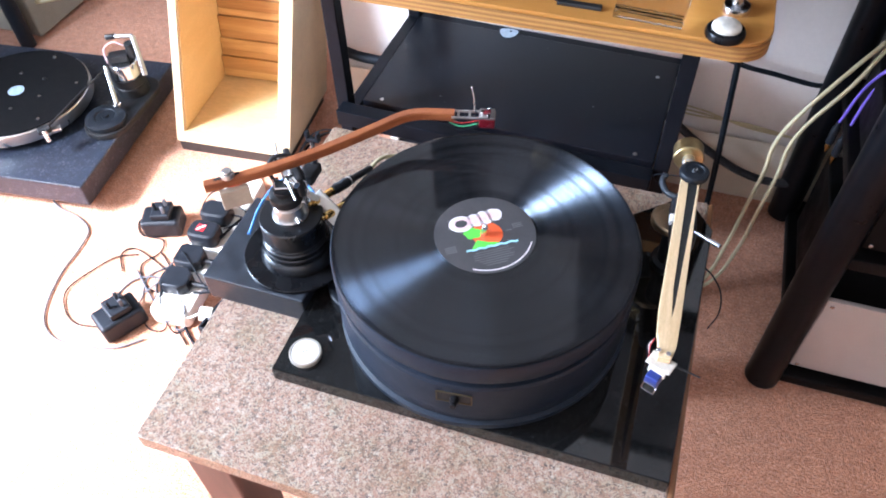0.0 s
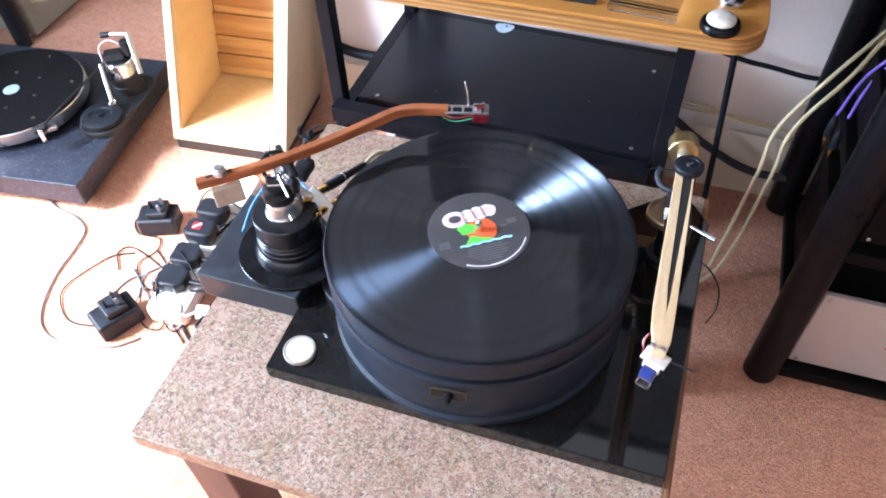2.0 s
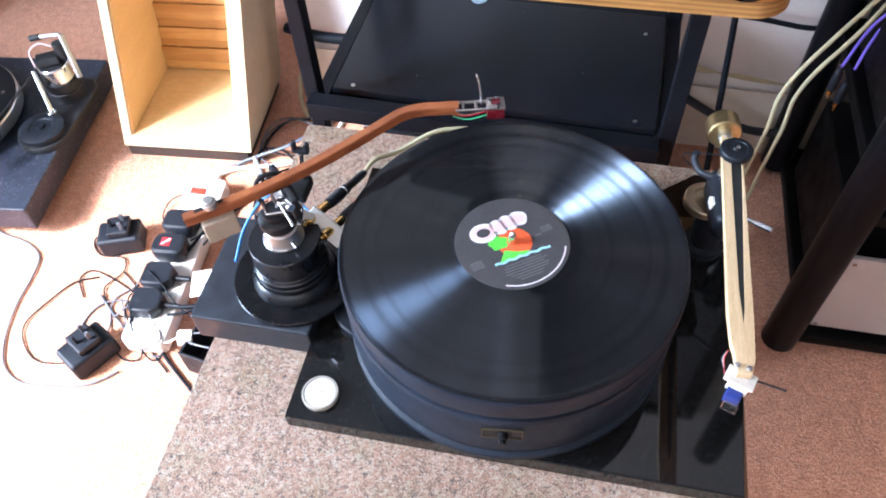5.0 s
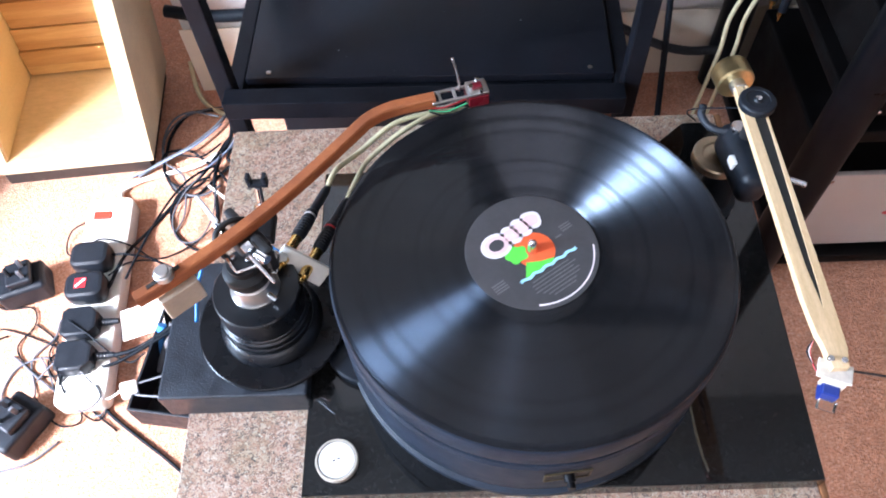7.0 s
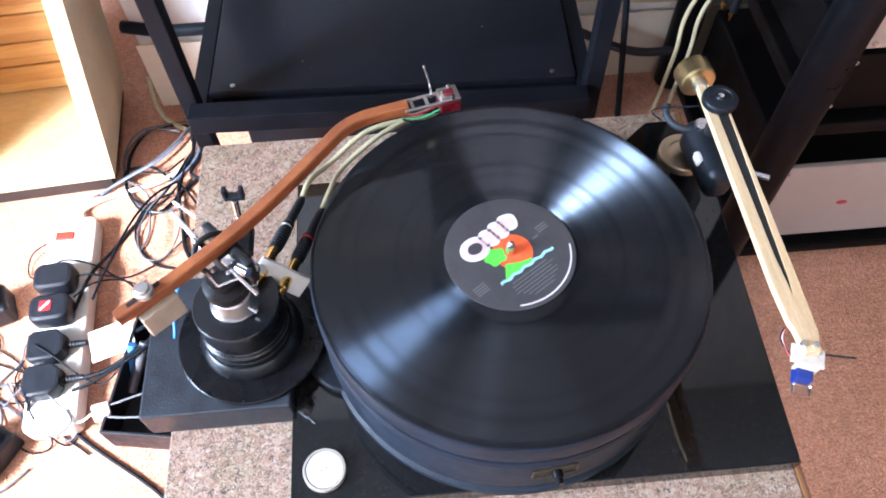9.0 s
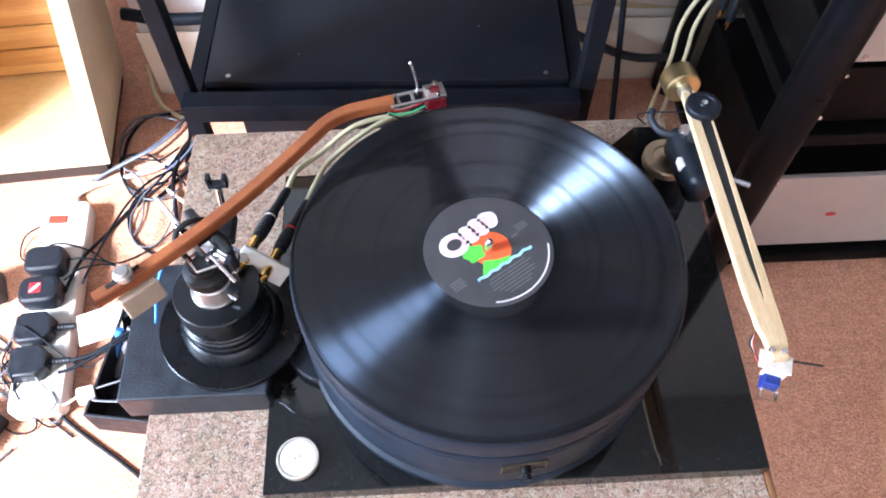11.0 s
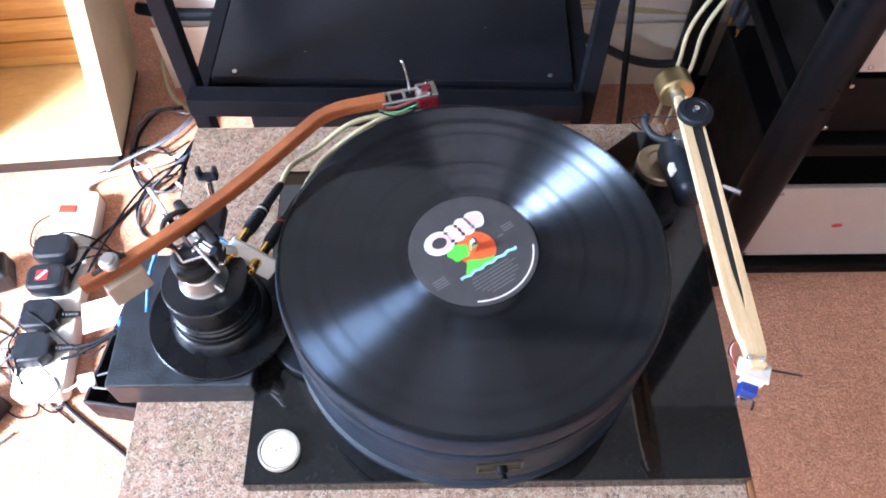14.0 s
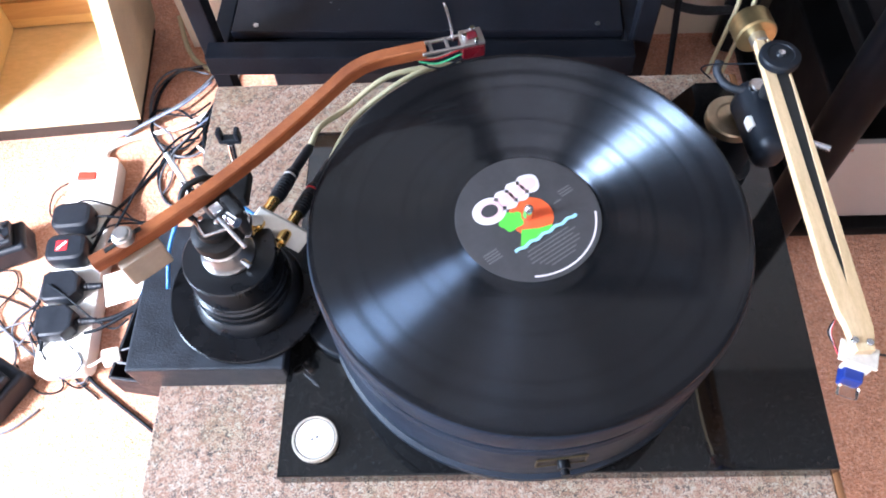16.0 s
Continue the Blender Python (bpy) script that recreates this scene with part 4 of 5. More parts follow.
for y in (RY0 + 0.0105, RY1 - 0.0105):
    b = BM()
    box(b, (RX1 - RX0 - 0.043, 0.020, 0.022), ((RX0 + RX1) / 2, y, 0.5405), bev=0.0015)
    part("top_rail", b, STEEL, rack)
b = BM()
box(b, (RX1 - RX0 - 0.046, RY1 - RY0 - 0.064, 0.012), ((RX0 + RX1) / 2, (RY0 + RY1) / 2 + 0.010, RZ - 0.002), bev=0.0012)
part("shelf", b, SHELFBLK, rack, "matt black shelf panel")
b = BM()
box(b, (RX1 - RX0 - 0.046, 0.028, 0.008), ((RX0 + RX1) / 2, RY0 + 0.0345, RZ - 0.016))
part("lip", b, STEEL, rack)
for x, y in ((RX1 - 0.052, RY0 + 0.052), (RX0 + 0.052, RY0 + 0.052), (RX1 - 0.052, RY1 - 0.07)):
    b = BM()
    lathe(b, [(0, 0), (0.0032, 0), (0.0030, 0.0008), (0, 0.0010)], (x, y, RZ + 0.0042), 16)
    part("screw", b, ALU, rack, "small dull screw head")
tag = thing("plectrum_tag", pose(-0.139, 0.640, RZ + 0.0042, 0, 0, 4), "small pale blue heart-shaped tag with a hole, lying on the shelf", "tag")
b = BM()
slab(b, [(0.0165 * math.sin(a) * (1 + 0.10 * math.cos(a)), 0.0135 * (math.cos(a) - 0.25 * math.cos(2 * a) - 0.18 * abs(math.sin(a)))) for a in (2 * math.pi * i / 36 for i in range(36))], 0, 0.0016, 0.0004)
part("plate", b, GREYBLUE, tag)
# plate stays whole; a dark disc on it paints the hole's shade
b = BM()
slab(b, ring_of(0.0022, 0.003, 0.0022), 0.0016, 0.0019)
part("hole", b, GAPSHADE, tag, "dark disc standing in for the shaded punched hole")
b = BM()
box(b, (0.40, 0.16, 0.164), (-0.104, 0.537, 0.0822), bev=0.004)
single("black_box", b, RUBBER, "plain black box on the carpet under the rack", "box", (-0.095, 0.52, 0.0))

b = BM()
box(b, (0.014, 0.010, 0.008), (-0.296, 0.464, 0.1690), (0, 0, 8), 0.0015)
single("white_connector", b, WHITEPL, "small white plastic connector on the black box", "connector", (-0.296, 0.464, 0.165))

# plywood shelf on top of the rack
ply = thing("plywood_shelf", pose(-0.09, 0.47, 0.552), "thick lacquered plywood shelf with rounded corners on the rack", "shelf")
outline = [(x - 0.0885, y + 0.47) for x, y in rounded(0.651, 0.372, 0.040, 10)]
zs = [0.5525, 0.5555, 0.5585, 0.5615, 0.5645, 0.5675, 0.5705]
for k in range(6):
    b = BM()
    grow = 1 + (0.0012 if k % 2 == 0 else 0.0)
    slab(b, [(-0.0885 + (x + 0.0885) * grow, 0.47 + (y - 0.47) * grow) for x, y in outline], zs[k], zs[k + 1])
    part("ply", b, PLYL if k % 2 == 0 else PLYD, ply, world_coords=True)
b = BM()
slab(b, outline, 0.5705, 0.5760, 0.0015)
part("top_ply", b, PLYTOP, ply, "orange lacquered top veneer", True)
PZ = 0.576
case = thing("acrylic_case", pose(0.105, 0.325, PZ), "small clear acrylic case on the plywood shelf", "case")
b = BM()
box(b, (0.078, 0.060, 0.010), (0.103, 0.325, PZ + 0.0052), (0, 0, -4), 0.001)
part("base", b, ACRYL, case, "", True).visible_shadow = False
b = BM()
box(b, (0.076, 0.058, 0.006), (0.103, 0.325, PZ + 0.0136), (0, 0, -4), 0.001)
part("lid", b, ACRYL, case, "", True).visible_shadow = False


def puck(x, y, r, metal):
    ob = thing("isolation_foot", pose(x, y, PZ), "round black foot with a white dome" if not metal else "polished metal isolation foot", "isolation foot")
    b = BM()
    lathe(b, [(0, 0), (r, 0), (r * 1.02, 0.002), (r * 1.02, 0.005), (r * 0.95, 0.008), (r * 0.80, 0.009), (0, 0.009)], segs=40)
    part("base", b, CHROME if metal else GLOSSY, ob)
    b = BM()
    if metal:
        lathe(b, [(0, 0.009), (r * 0.45, 0.009), (r * 0.35, 0.016), (r * 0.5, 0.022), (r * 0.5, 0.03), (0, 0.03)], segs=32)
    else:
        lathe(b, [(0, 0.009), (r * 0.74, 0.009), (r * 0.74, 0.0115), (r * 0.64, 0.0142), (r * 0.35, 0.0160), (0, 0.0165)], segs=40)
    part("dome", b, CHROME if metal else DOME, ob)


puck(0.1855, 0.297, 0.0215, False)
puck(0.1935, 0.350, 0.0155, True)
unit = thing("amplifier", pose(0.1, 0.462, PZ + 0.03), "black amplifier with brass knobs standing on metal feet", "amplifier")
b = BM()
box(b, (0.43, 0.20, 0.29), (-0.065, 0, 0.147), bev=0.004)
part("case", b, CASEBLK, unit)
for z in (0.142, 0.226):
    b = BM()
    rod(b, (-0.115, -0.1, z), (-0.115, -0.122, z), 0.0165, segs=32, bev=0.002)
    part("knob", b, BRASS, unit, "brass knob")
picture = thing("picture_frame", pose(0.25, BREAST - 0.016, 1.20), "dark picture in a black frame hung on the wall", "picture")
for size, c in (((0.045, 0.03, 0.70), (-0.2275, 0, 0.35)), ((0.045, 0.03, 0.70), (0.2275, 0, 0.35)), ((0.409, 0.03, 0.045), (0, 0, 0.0225)), ((0.409, 0.03, 0.045), (0, 0, 0.6775))):
    b = BM()
    box(b, size, c, bev=0.003)
    part("frame_bar", b, GLOSSY, picture)
b = BM()
box(b, (0.409, 0.006, 0.609), (0, 0.008, 0.35))
part("print", b, PRINT, picture, "dark grey print")
for x, y in ((-0.16, 0.385), (-0.16, 0.53), (0.2, 0.53)):
    puck(x, y, 0.0155, True)
b = BM()
box(b, (0.052, 0.008, 0.005), (0.022, 0.3085, PZ + 0.0025), (0, 0, 0), 0.0008)
box(b, (0.010, 0.020, 0.005), (-0.003, 0.322, PZ + 0.0025), (0, 0, 0), 0.0008)
single("black_bracket", b, MATTE, "small black metal bracket lying on the plywood", "bracket", (0.02, 0.31, PZ))

# ---- the open wooden loudspeaker cabinet ----
cab = thing("speaker_cabinet", pose(-0.5515, 0.4865, 0, 0, 0, 4.5), "open wooden loudspeaker cabinet with a sloping front", "speaker cabinet")
CW, CD, CH, LEAN_F, LEAN_B, LEAN_X = 0.250, 0.230, 0.80, 0.27, 0.12, 0.11   # runs back to its own -x, with front and back leaning


def wedge(bm, x0, x1, z0, z1, front, back):
    """A panel between two x, its front and back edges sloping with height."""
    v = [bm.verts.new((x + LEAN_X * z, f(z), z)) for x in (x0, x1) for z in (z0, z1) for f in (front, back)]
    for q in ((0, 1, 3, 2), (4, 6, 7, 5), (0, 4, 5, 1), (2, 3, 7, 6), (0, 2, 6, 4), (1, 5, 7, 3)):
        bm.faces.new([v[i] for i in q])
    bmesh.ops.recalc_face_normals(bm, faces=bm.faces)
    return bm


fr = lambda z: LEAN_F * z
bk = lambda z: CD + LEAN_B * z
b = BM()
box(b, (CW - 0.012, CD - 0.012, 0.0265), (-CW / 2, CD / 2 + 0.004, 0.01325))
part("base", b, CABBASE, cab, "dark recessed base")
b = BM()
wedge(b, -0.024, 0, 0.027, CH, lambda z: fr(z) + 0.004, bk)
part("side", b, CABSIDE, cab, "dull olive painted side")
b = BM()
wedge(b, -CW, -CW + 0.016, 0.027, CH, lambda z: fr(z) + 0.004, bk)
part("side", b, CABIN, cab, "honey coloured wooden side")
b = BM()
wedge(b, -CW + 0.0165, -CW + 0.020, 0.049, CH - 0.02, lambda z: fr(z) + 0.004, lambda z: bk(z) - 0.03)
part("lining", b, CABIN, cab, "honey coloured lining")
b = BM()
wedge(b, -0.028, -0.0245, 0.049, CH - 0.02, lambda z: fr(z) + 0.004, lambda z: bk(z) - 0.03)
part("lining", b, CABIN, cab, "honey coloured lining")
b = BM()
wedge(b, -CW + 0.0165, -0.0245, 0.027, 0.048, lambda z: fr(z) + 0.004, lambda z: bk(z) - 0.02)
part("bottom", b, CABIN, cab, "honey coloured wooden bottom")
b = BM()
wedge(b, -CW + 0.0165, -0.0245, 0.049, CH, lambda z: bk(z) - 0.016, bk)
part("back", b, CABSLAT, cab, "warm oak back")
z = 0.052
for k in range(22):
    tall = (0.020, 0.031, 0.016, 0.026)[k % 4]
    thick = (0.0120, 0.0145, 0.0130, 0.0160)[(k * 3) % 4]
    b = BM()
    box(b, (CW - 0.050, thick, tall - 0.0006), (-CW / 2 - 0.004 + LEAN_X * (z + tall / 2), bk(z) - 0.018 - thick / 2, z + tall / 2), (-6, 0, 0), 0.0012)
    part("slat", b, CABSLAT, cab)
    z += tall
for x0, x1 in ((-0.0245, 0.0), (-CW, -CW + 0.0165)):
    b = BM()
    wedge(b, x0, x1, 0.027, CH, fr, lambda z: fr(z) + 0.0038)
    part("front_edge", b, CABEDGE, cab, "pale timber front edge")
b = BM()
wedge(b, -CW + 0.0167, -0.0247, 0.027, 0.048, fr, lambda z: fr(z) + 0.0038)
part("front_edge", b, CABEDGE, cab, "pale timber front edge")
b = BM()
wedge(b, -CW, 0, CH + 0.0005, CH + 0.02, fr, bk)
part("top", b, CABIN, cab)

# ---- the second turntable on its stone slab ----
tt2 = thing("second_turntable", pose(-0.858, 0.256, 0, 0, 0, 6.5) @ Matrix.Scale(1.09, 4), "black turntable with a chrome tonearm on dark granite slab", "turntable")
SB, ST = 0.025, 0.071      # the slab's underside and top
for x in (-0.18, -0.41):
    for y in (0.20, 0.29):
        b = BM()
        lathe(b, [(0, 0), (0.024, 0), (0.025, 0.002), (0.022, SB / 2), (0.025, SB - 0.003), (0.025, SB), (0, SB)], (x, y, 0), 32)
        part("foot", b, RUBBER, tt2)
b = BM()
box(b, (0.50, 0.365, ST - SB), (-0.25, 0.1825, (ST + SB) / 2), bev=0.0025)
part("slab", b, TT2STONE, tt2, "speckled dark granite slab")
pc = (-0.2170, 0.1800, 0)
b = BM()
lathe(b, [(0, ST + 0.012), (0.120, ST + 0.012), (0.1305, ST + 0.014), (0.1320, ST + 0.016), (0.1320, ST + 0.036), (0.1305, ST + 0.038), (0, ST + 0.038)], pc, 96)
part("platter", b, ALU, tt2, "machined silver platter rim")
b = BM()
lathe(b, [(0, ST), (0.09, ST), (0.09, ST + 0.0122), (0, ST + 0.0122)], pc, 48)
part("sub_platter", b, MATTE, tt2)
b = BM()
lathe(b, [(0, ST + 0.038), (0.1285, ST + 0.038), (0.1295, ST + 0.0395), (0.1285, ST + 0.041), (0, ST + 0.041)], pc, 96)
part("mat", b, FELT, tt2, "black platter mat")
b = BM()
lathe(b, [(0, ST + 0.041), (0.0145, ST + 0.041), (0.0150, ST + 0.042), (0.013, ST + 0.0428), (0, ST + 0.043)], pc, 32)
part("centre_cap", b, GREYBLUE, tt2, "pale blue centre cap")
for k in range(6):
    for r in (0.054, 0.110):
        a = radians(60 * k + (22 if r > 0.1 else -8))
        b = BM()
        lathe(b, [(0, ST + 0.041), (0.0038, ST + 0.041), (0.0034, ST + 0.0425), (0, ST + 0.0428)], (pc[0] + r * math.cos(a), pc[1] + r * math.sin(a), 0), 14)
        part("stud", b, CHROME, tt2)
# tonearm of the second turntable
hx, hy = -0.036, 0.150
px, py, dx, dy = hx + 0.006, hy + 0.010, hx + 0.012, hy + 0.106
b = BM()
slab(b, [(px + 0.042 * math.cos(a), py + 0.042 * math.sin(a)) for a in (radians(180 + 9 * i) for i in range(21))]
     + [(dx + 0.010 + 0.034 * math.cos(a), dy + 0.010 + 0.034 * math.sin(a)) for a in (radians(9 * i) for i in range(21))], ST, ST + 0.012, 0.002)
part("arm_plate", b, MATTE, tt2)
b = BM()
lathe(b, [(0, 0.012), (0.036, 0.012), (0.037, 0.014), (0.037, 0.022), (0.030, 0.025), (0.020, 0.025), (0.018, 0.023), (0.007, 0.023), (0.006, 0.027), (0, 0.027)], (px, py, ST), 48)
part("pulley", b, RUBBER, tt2)
b = BM()
lathe(b, [(0, 0.012), (0.030, 0.012), (0.030, 0.030), (0.028, 0.032), (0.030, 0.034), (0.030, 0.050), (0, 0.050)], (dx, dy, ST), 48)
part("arm_base", b, MATTE, tt2)
b = BM()
lathe(b, [(0, 0.050), (0.026, 0.050), (0.027, 0.052), (0.027, 0.078), (0.025, 0.080), (0, 0.080)], (dx, dy, ST), 48)
part("arm_drum", b, CHROME, tt2, "polished metal drum")
b = BM()
box(b, (0.036, 0.024, 0.014), (dx - 0.004, dy, ST + 0.087), (0, 0, 25), 0.003)
part("yoke", b, MATTE, tt2)
b = BM()
rod(b, (dx - 0.024, dy - 0.022, ST + 0.078), (px + 0.010, py + 0.030, ST + 0.030), 0.0040)
rod(b, (px + 0.010, py + 0.030, ST + 0.025), (px + 0.010, py + 0.030, ST + 0.032), 0.0080)
part("belt_post", b, CHROME, tt2, "bright metal post")
b = BM()
rod(b, (dx + 0.046, dy - 0.012, ST + 0.060), (dx + 0.026, dy + 0.020, ST + 0.122), 0.0050)
rod(b, (dx + 0.026, dy + 0.020, ST + 0.122), (dx - 0.008, dy + 0.016, ST + 0.120), 0.0038)
part("bent_tube", b, ALU, tt2, "bent silver arm tube")
b = BM()
rod(b, (dx - 0.008, dy + 0.016, ST + 0.120), (dx - 0.026, dy + 0.014, ST + 0.117), 0.0050)
part("arm_weight", b, MATTE, tt2)
b = BM()
rod(b, (dx + 0.018, dy + 0.012, ST + 0.082), (dx + 0.018, dy + 0.012, ST + 0.112), 0.009)
part("weight_post", b, MATTE, tt2)
b = BM()
sweep(b, [(dx - 0.022, dy - 0.014, ST + 0.080), (dx - 0.030, dy, ST + 0.100), (dx - 0.012, dy + 0.008, ST + 0.112), (dx + 0.006, dy + 0.012, ST + 0.104)], 0.0015)
part("lead_wire", b, LPINK, tt2)
a0, a1 = Vector((dx - 0.020, dy - 0.010, ST + 0.078)), Vector((-0.090, 0.076, ST + 0.052))
b = BM()
rod(b, tuple(a0), tuple(a1), 0.0022, segs=12)
part("arm_tube", b, MATTE, tt2, "thin black arm tube")
b = BM()
box(b, (0.022, 0.014, 0.010), tuple(a1), (0, 0, 40), 0.002)
part("headshell", b, MATTE, tt2)
b = BM()
rod(b, (a1.x + 0.006, a1.y - 0.008, ST + 0.034), (a1.x + 0.004, a1.y - 0.006, ST + 0.056), 0.0045)
part("arm_rest", b, CHROME, tt2, "bright metal arm rest")
b = BM()
box(b, (0.016, 0.010, 0.008), (a1.x + 0.014, a1.y + 0.012, ST + 0.046), (0, 0, 40), 0.001)
part("cartridge", b, ALU, tt2)
b = BM()
sweep(b, [(-0.99, 0.30, 0.012), (-0.975, 0.275, 0.006), (-0.939, 0.252, 0.003), (-0.884, 0.24, 0.003), (-0.845, 0.216, 0.003), (-0.834, 0.172, 0.003), (-0.83, 0.116, 0.003), (-0.814, 0.054, 0.003), (-0.787, 0.008, 0.003),
          (-0.746, -0.013, 0.003), (-0.691, -0.01, 0.003), (-0.638, 0.003, 0.003), (-0.602, 0.032, 0.003)], 0.0017)
single("mains_cable", b, GREYW, "thin grey cable snaking over the carpet", "cable", (-0.939, 0.252, 0))

# ---- extension lead with plugs ----
ex_m = pose(-0.586, 0.243, 0, 0, 0, 4.5)
ext = thing("extension_lead", ex_m, "white four-gang extension lead with a red neon switch", "extension lead")
b = BM()
slab(b, rounded(0.072, 0.345, 0.012, 5), 0.002, 0.034, 0.005)
part("body", b, WHITEPL, ext)
b = BM()
box(b, (0.026, 0.014, 0.005), (-0.008, 0.138, 0.0355), (0, 8, 0), 0.0015)
part("switch", b, NEON, ext, "glowing red neon switch")


def mains_plug(i, y, kind):
    ob = thing("mains_plug", ex_m @ pose(-0.006, y, 0.0342), ("black moulded mains plug", "black mains plug with a red label", "black mains plug with a ribbed cable grip")[kind]
               + " in the extension lead", "plug", "mains plugs")
    b = BM()
    if kind == 2:
        slab(b, [(-0.026, -0.017), (-0.018, -0.023), (0.012, -0.023), (0.024, -0.012), (0.024, 0.012), (0.012, 0.023), (-0.018, 0.023), (-0.026, 0.017)], 0, 0.024, 0.004)
    else:
        slab(b, rounded(0.056, 0.044, 0.014, 4), 0, 0.030, 0.006)
    part("body", b, RUBBER, ob)
    if kind == 1:
        b = BM()
        box(b, (0.016, 0.016, 0.0006), (-0.004, 0.001, 0.0303))
        part("sticker", b, REDPL, ob, "red square sticker")
        b = BM()
        box(b, (0.0170, 0.0030, 0.0004), (-0.004, 0.001, 0.0308), (0, 0, 45))
        part("sticker_bar", b, PAPER, ob)
    if kind == 2:
        b = BM()
        prof = [(0, 0)]
        for k in range(6):
            r, z = 0.0058 - 0.0003 * k, 0.0045 * k
            prof += [(r, z), (r, z + 0.0031), (0.0040, z + 0.0033), (0.0040, z + 0.0044)]
        lathe(b, prof + [(0, 0.0285)], (0, 0, 0), 14, pose(0.024, 0, 0.010, 0, 90, 0))
        part("cable_grip", b, RUBBER, ob)


for i, (y, kind) in enumerate(((0.052, 0), (0.000, 1), (-0.056, 2), (-0.108, 2))):
    mains_plug(i, y, kind)
b = BM()
box(b, (0.062, 0.046, 0.0010), (-0.500, 0.188, 0.050), (6, -8, 14), 0)
single("white_tag", b, PAPER, "blank white paper tag on a cable", "tag", (-0.500, 0.188, 0.050))


def adapter(x, y, rz, s):
    ob = thing("mains_adapter", pose(x, y, 0, 0, 0, rz), "chunky black mains adapter lying on the carpet", "adapter", "mains adapters")
    b = BM()
    box(b, (0.072 * s, 0.050 * s, 0.040), (0, 0, 0.0205), (0, 0, 0), 0.006, 3)
    part("body", b, RUBBER, ob)
    b = BM()
    box(b, (0.036 * s, 0.040 * s, 0.014), (0.004, 0.002, 0.046), (0, 0, 0), 0.003)
    part("face", b, RUBBER, ob)
    for p in ((0.012, 0.010, 0), (0.012, -0.010, 0), (-0.006, 0, 90)):
        b = BM()
        box(b, (0.006, 0.0040, 0.018), (p[0], p[1], 0.061), (0, 0, p[2]), 0.0006, 1)
        part("pin", b, GREYW if p[2] == 0 else RUBBER, ob, "grey metal pin")


adapter(-0.705, 0.268, 20, 1.0)
adapter(-0.655, 0.050, 60, 1.05)

# tray of parts beside the table
tray = thing("parts_tray", pose(-0.420, 0.145, 0, 0, 0, -9), "open black tray holding cables beside the table", "tray")
b = BM()
box(b, (0.16, 0.20, 0.004), (0.02, 0.0, 0.003))
part("bottom", b, MATTE, tray)
for s, c in (((0.16, 0.004, 0.055), (0.02, -0.1, 0.0285)), ((0.16, 0.004, 0.055), (0.02, 0.1, 0.0285)), ((0.004, 0.196, 0.055), (-0.058, 0, 0.0285)), ((0.004, 0.196, 0.055), (0.098, 0, 0.0285))):
    b = BM()
    box(b, s, c, bev=0.001)
    part("wall", b, RUBBER, tray)
for mat_, q, e, n in ((REDPL, (-0.42, 0.072, 0.014), (-0.375, 0.063, 0.046), "red"), (GREENW, (-0.40, 0.075, 0.014), (-0.352, 0.062, 0.046), "green"), (TEAL, (-0.485, 0.14, 0.012), (-0.468, 0.175, 0.058), "blue"), (GREYW, (-0.478, 0.125, 0.012), (-0.452, 0.178, 0.056), "grey")):
    b = BM()
    rod(b, q, e, 0.0065, segs=14)
    single("plastic_tube", b, mat_, n + " plastic tube lying in the black tray", "tube", q)
b = BM()
box(b, (0.022, 0.020, 0.018), (-0.497, 0.083, 0.052), (0, 12, 20), 0.003)
single("white_connector", b, WHITEPL, "small white plastic connector between wires", "connector", (-0.497, 0.083, 0.045))


# ---- cables on the carpet ----
def cable(points, r, mat_, label):
    b = BM()
    sweep(b, points, r, 8, 6)
    single("cable", b, mat_, label, "cable", tuple(points[0]))


# wires of the adapters, loose on the sunlit carpet
cable([(-0.60, 0.115, 0.045), (-0.605, 0.09, 0.02), (-0.571, 0.095, 0.006), (-0.535, 0.064, 0.004), (-0.493, 0.033, 0.004), (-0.452, 0.004, 0.004), (-0.42, -0.022, 0.004), (-0.36, -0.08, 0.004), (-0.31, -0.18, 0.004)], 0.0025, BLACKW,
      "black mains cable crossing the carpet")
cable([(-0.718, 0.193, 0.003), (-0.755, 0.175, 0.003), (-0.78, 0.132, 0.003), (-0.796, 0.086, 0.003), (-0.779, 0.052, 0.003), (-0.74, 0.026, 0.003), (-0.683, 0.028, 0.012), (-0.655, 0.046, 0.02)], 0.0013, BLACKW,
      "thin black adapter wire in a wide loop")
cable([(-0.735, 0.283, 0.02), (-0.764, 0.266, 0.003), (-0.739, 0.238, 0.003), (-0.694, 0.238, 0.003), (-0.682, 0.209, 0.003), (-0.698, 0.171, 0.003), (-0.656, 0.129, 0.003), (-0.612, 0.13, 0.003)], 0.0013, BLACKW,
      "thin black adapter wire on the carpet")
cable([(-0.647, 0.067, 0.02), (-0.654, 0.104, 0.003), (-0.671, 0.152, 0.003), (-0.647, 0.187, 0.003), (-0.64, 0.21, 0.012), (-0.60, 0.20, 0.055)], 0.0015, GREYW, "thin grey wire from a plug")
cable([(-0.526, 0.044, 0.003), (-0.566, 0.074, 0.003), (-0.599, 0.108, 0.003), (-0.622, 0.158, 0.003), (-0.663, 0.182, 0.003), (-0.731, 0.204, 0.003), (-0.749, 0.184, 0.003), (-0.725, 0.150, 0.003)], 0.0013, BLACKW, "thin black wire in a tangle")
cable([(-0.68, 0.21, 0.003), (-0.652, 0.19, 0.003), (-0.636, 0.171, 0.003), (-0.647, 0.147, 0.003), (-0.629, 0.12, 0.003), (-0.603, 0.10, 0.012)], 0.0013, BLACKW, "thin black wire curling on the carpet")
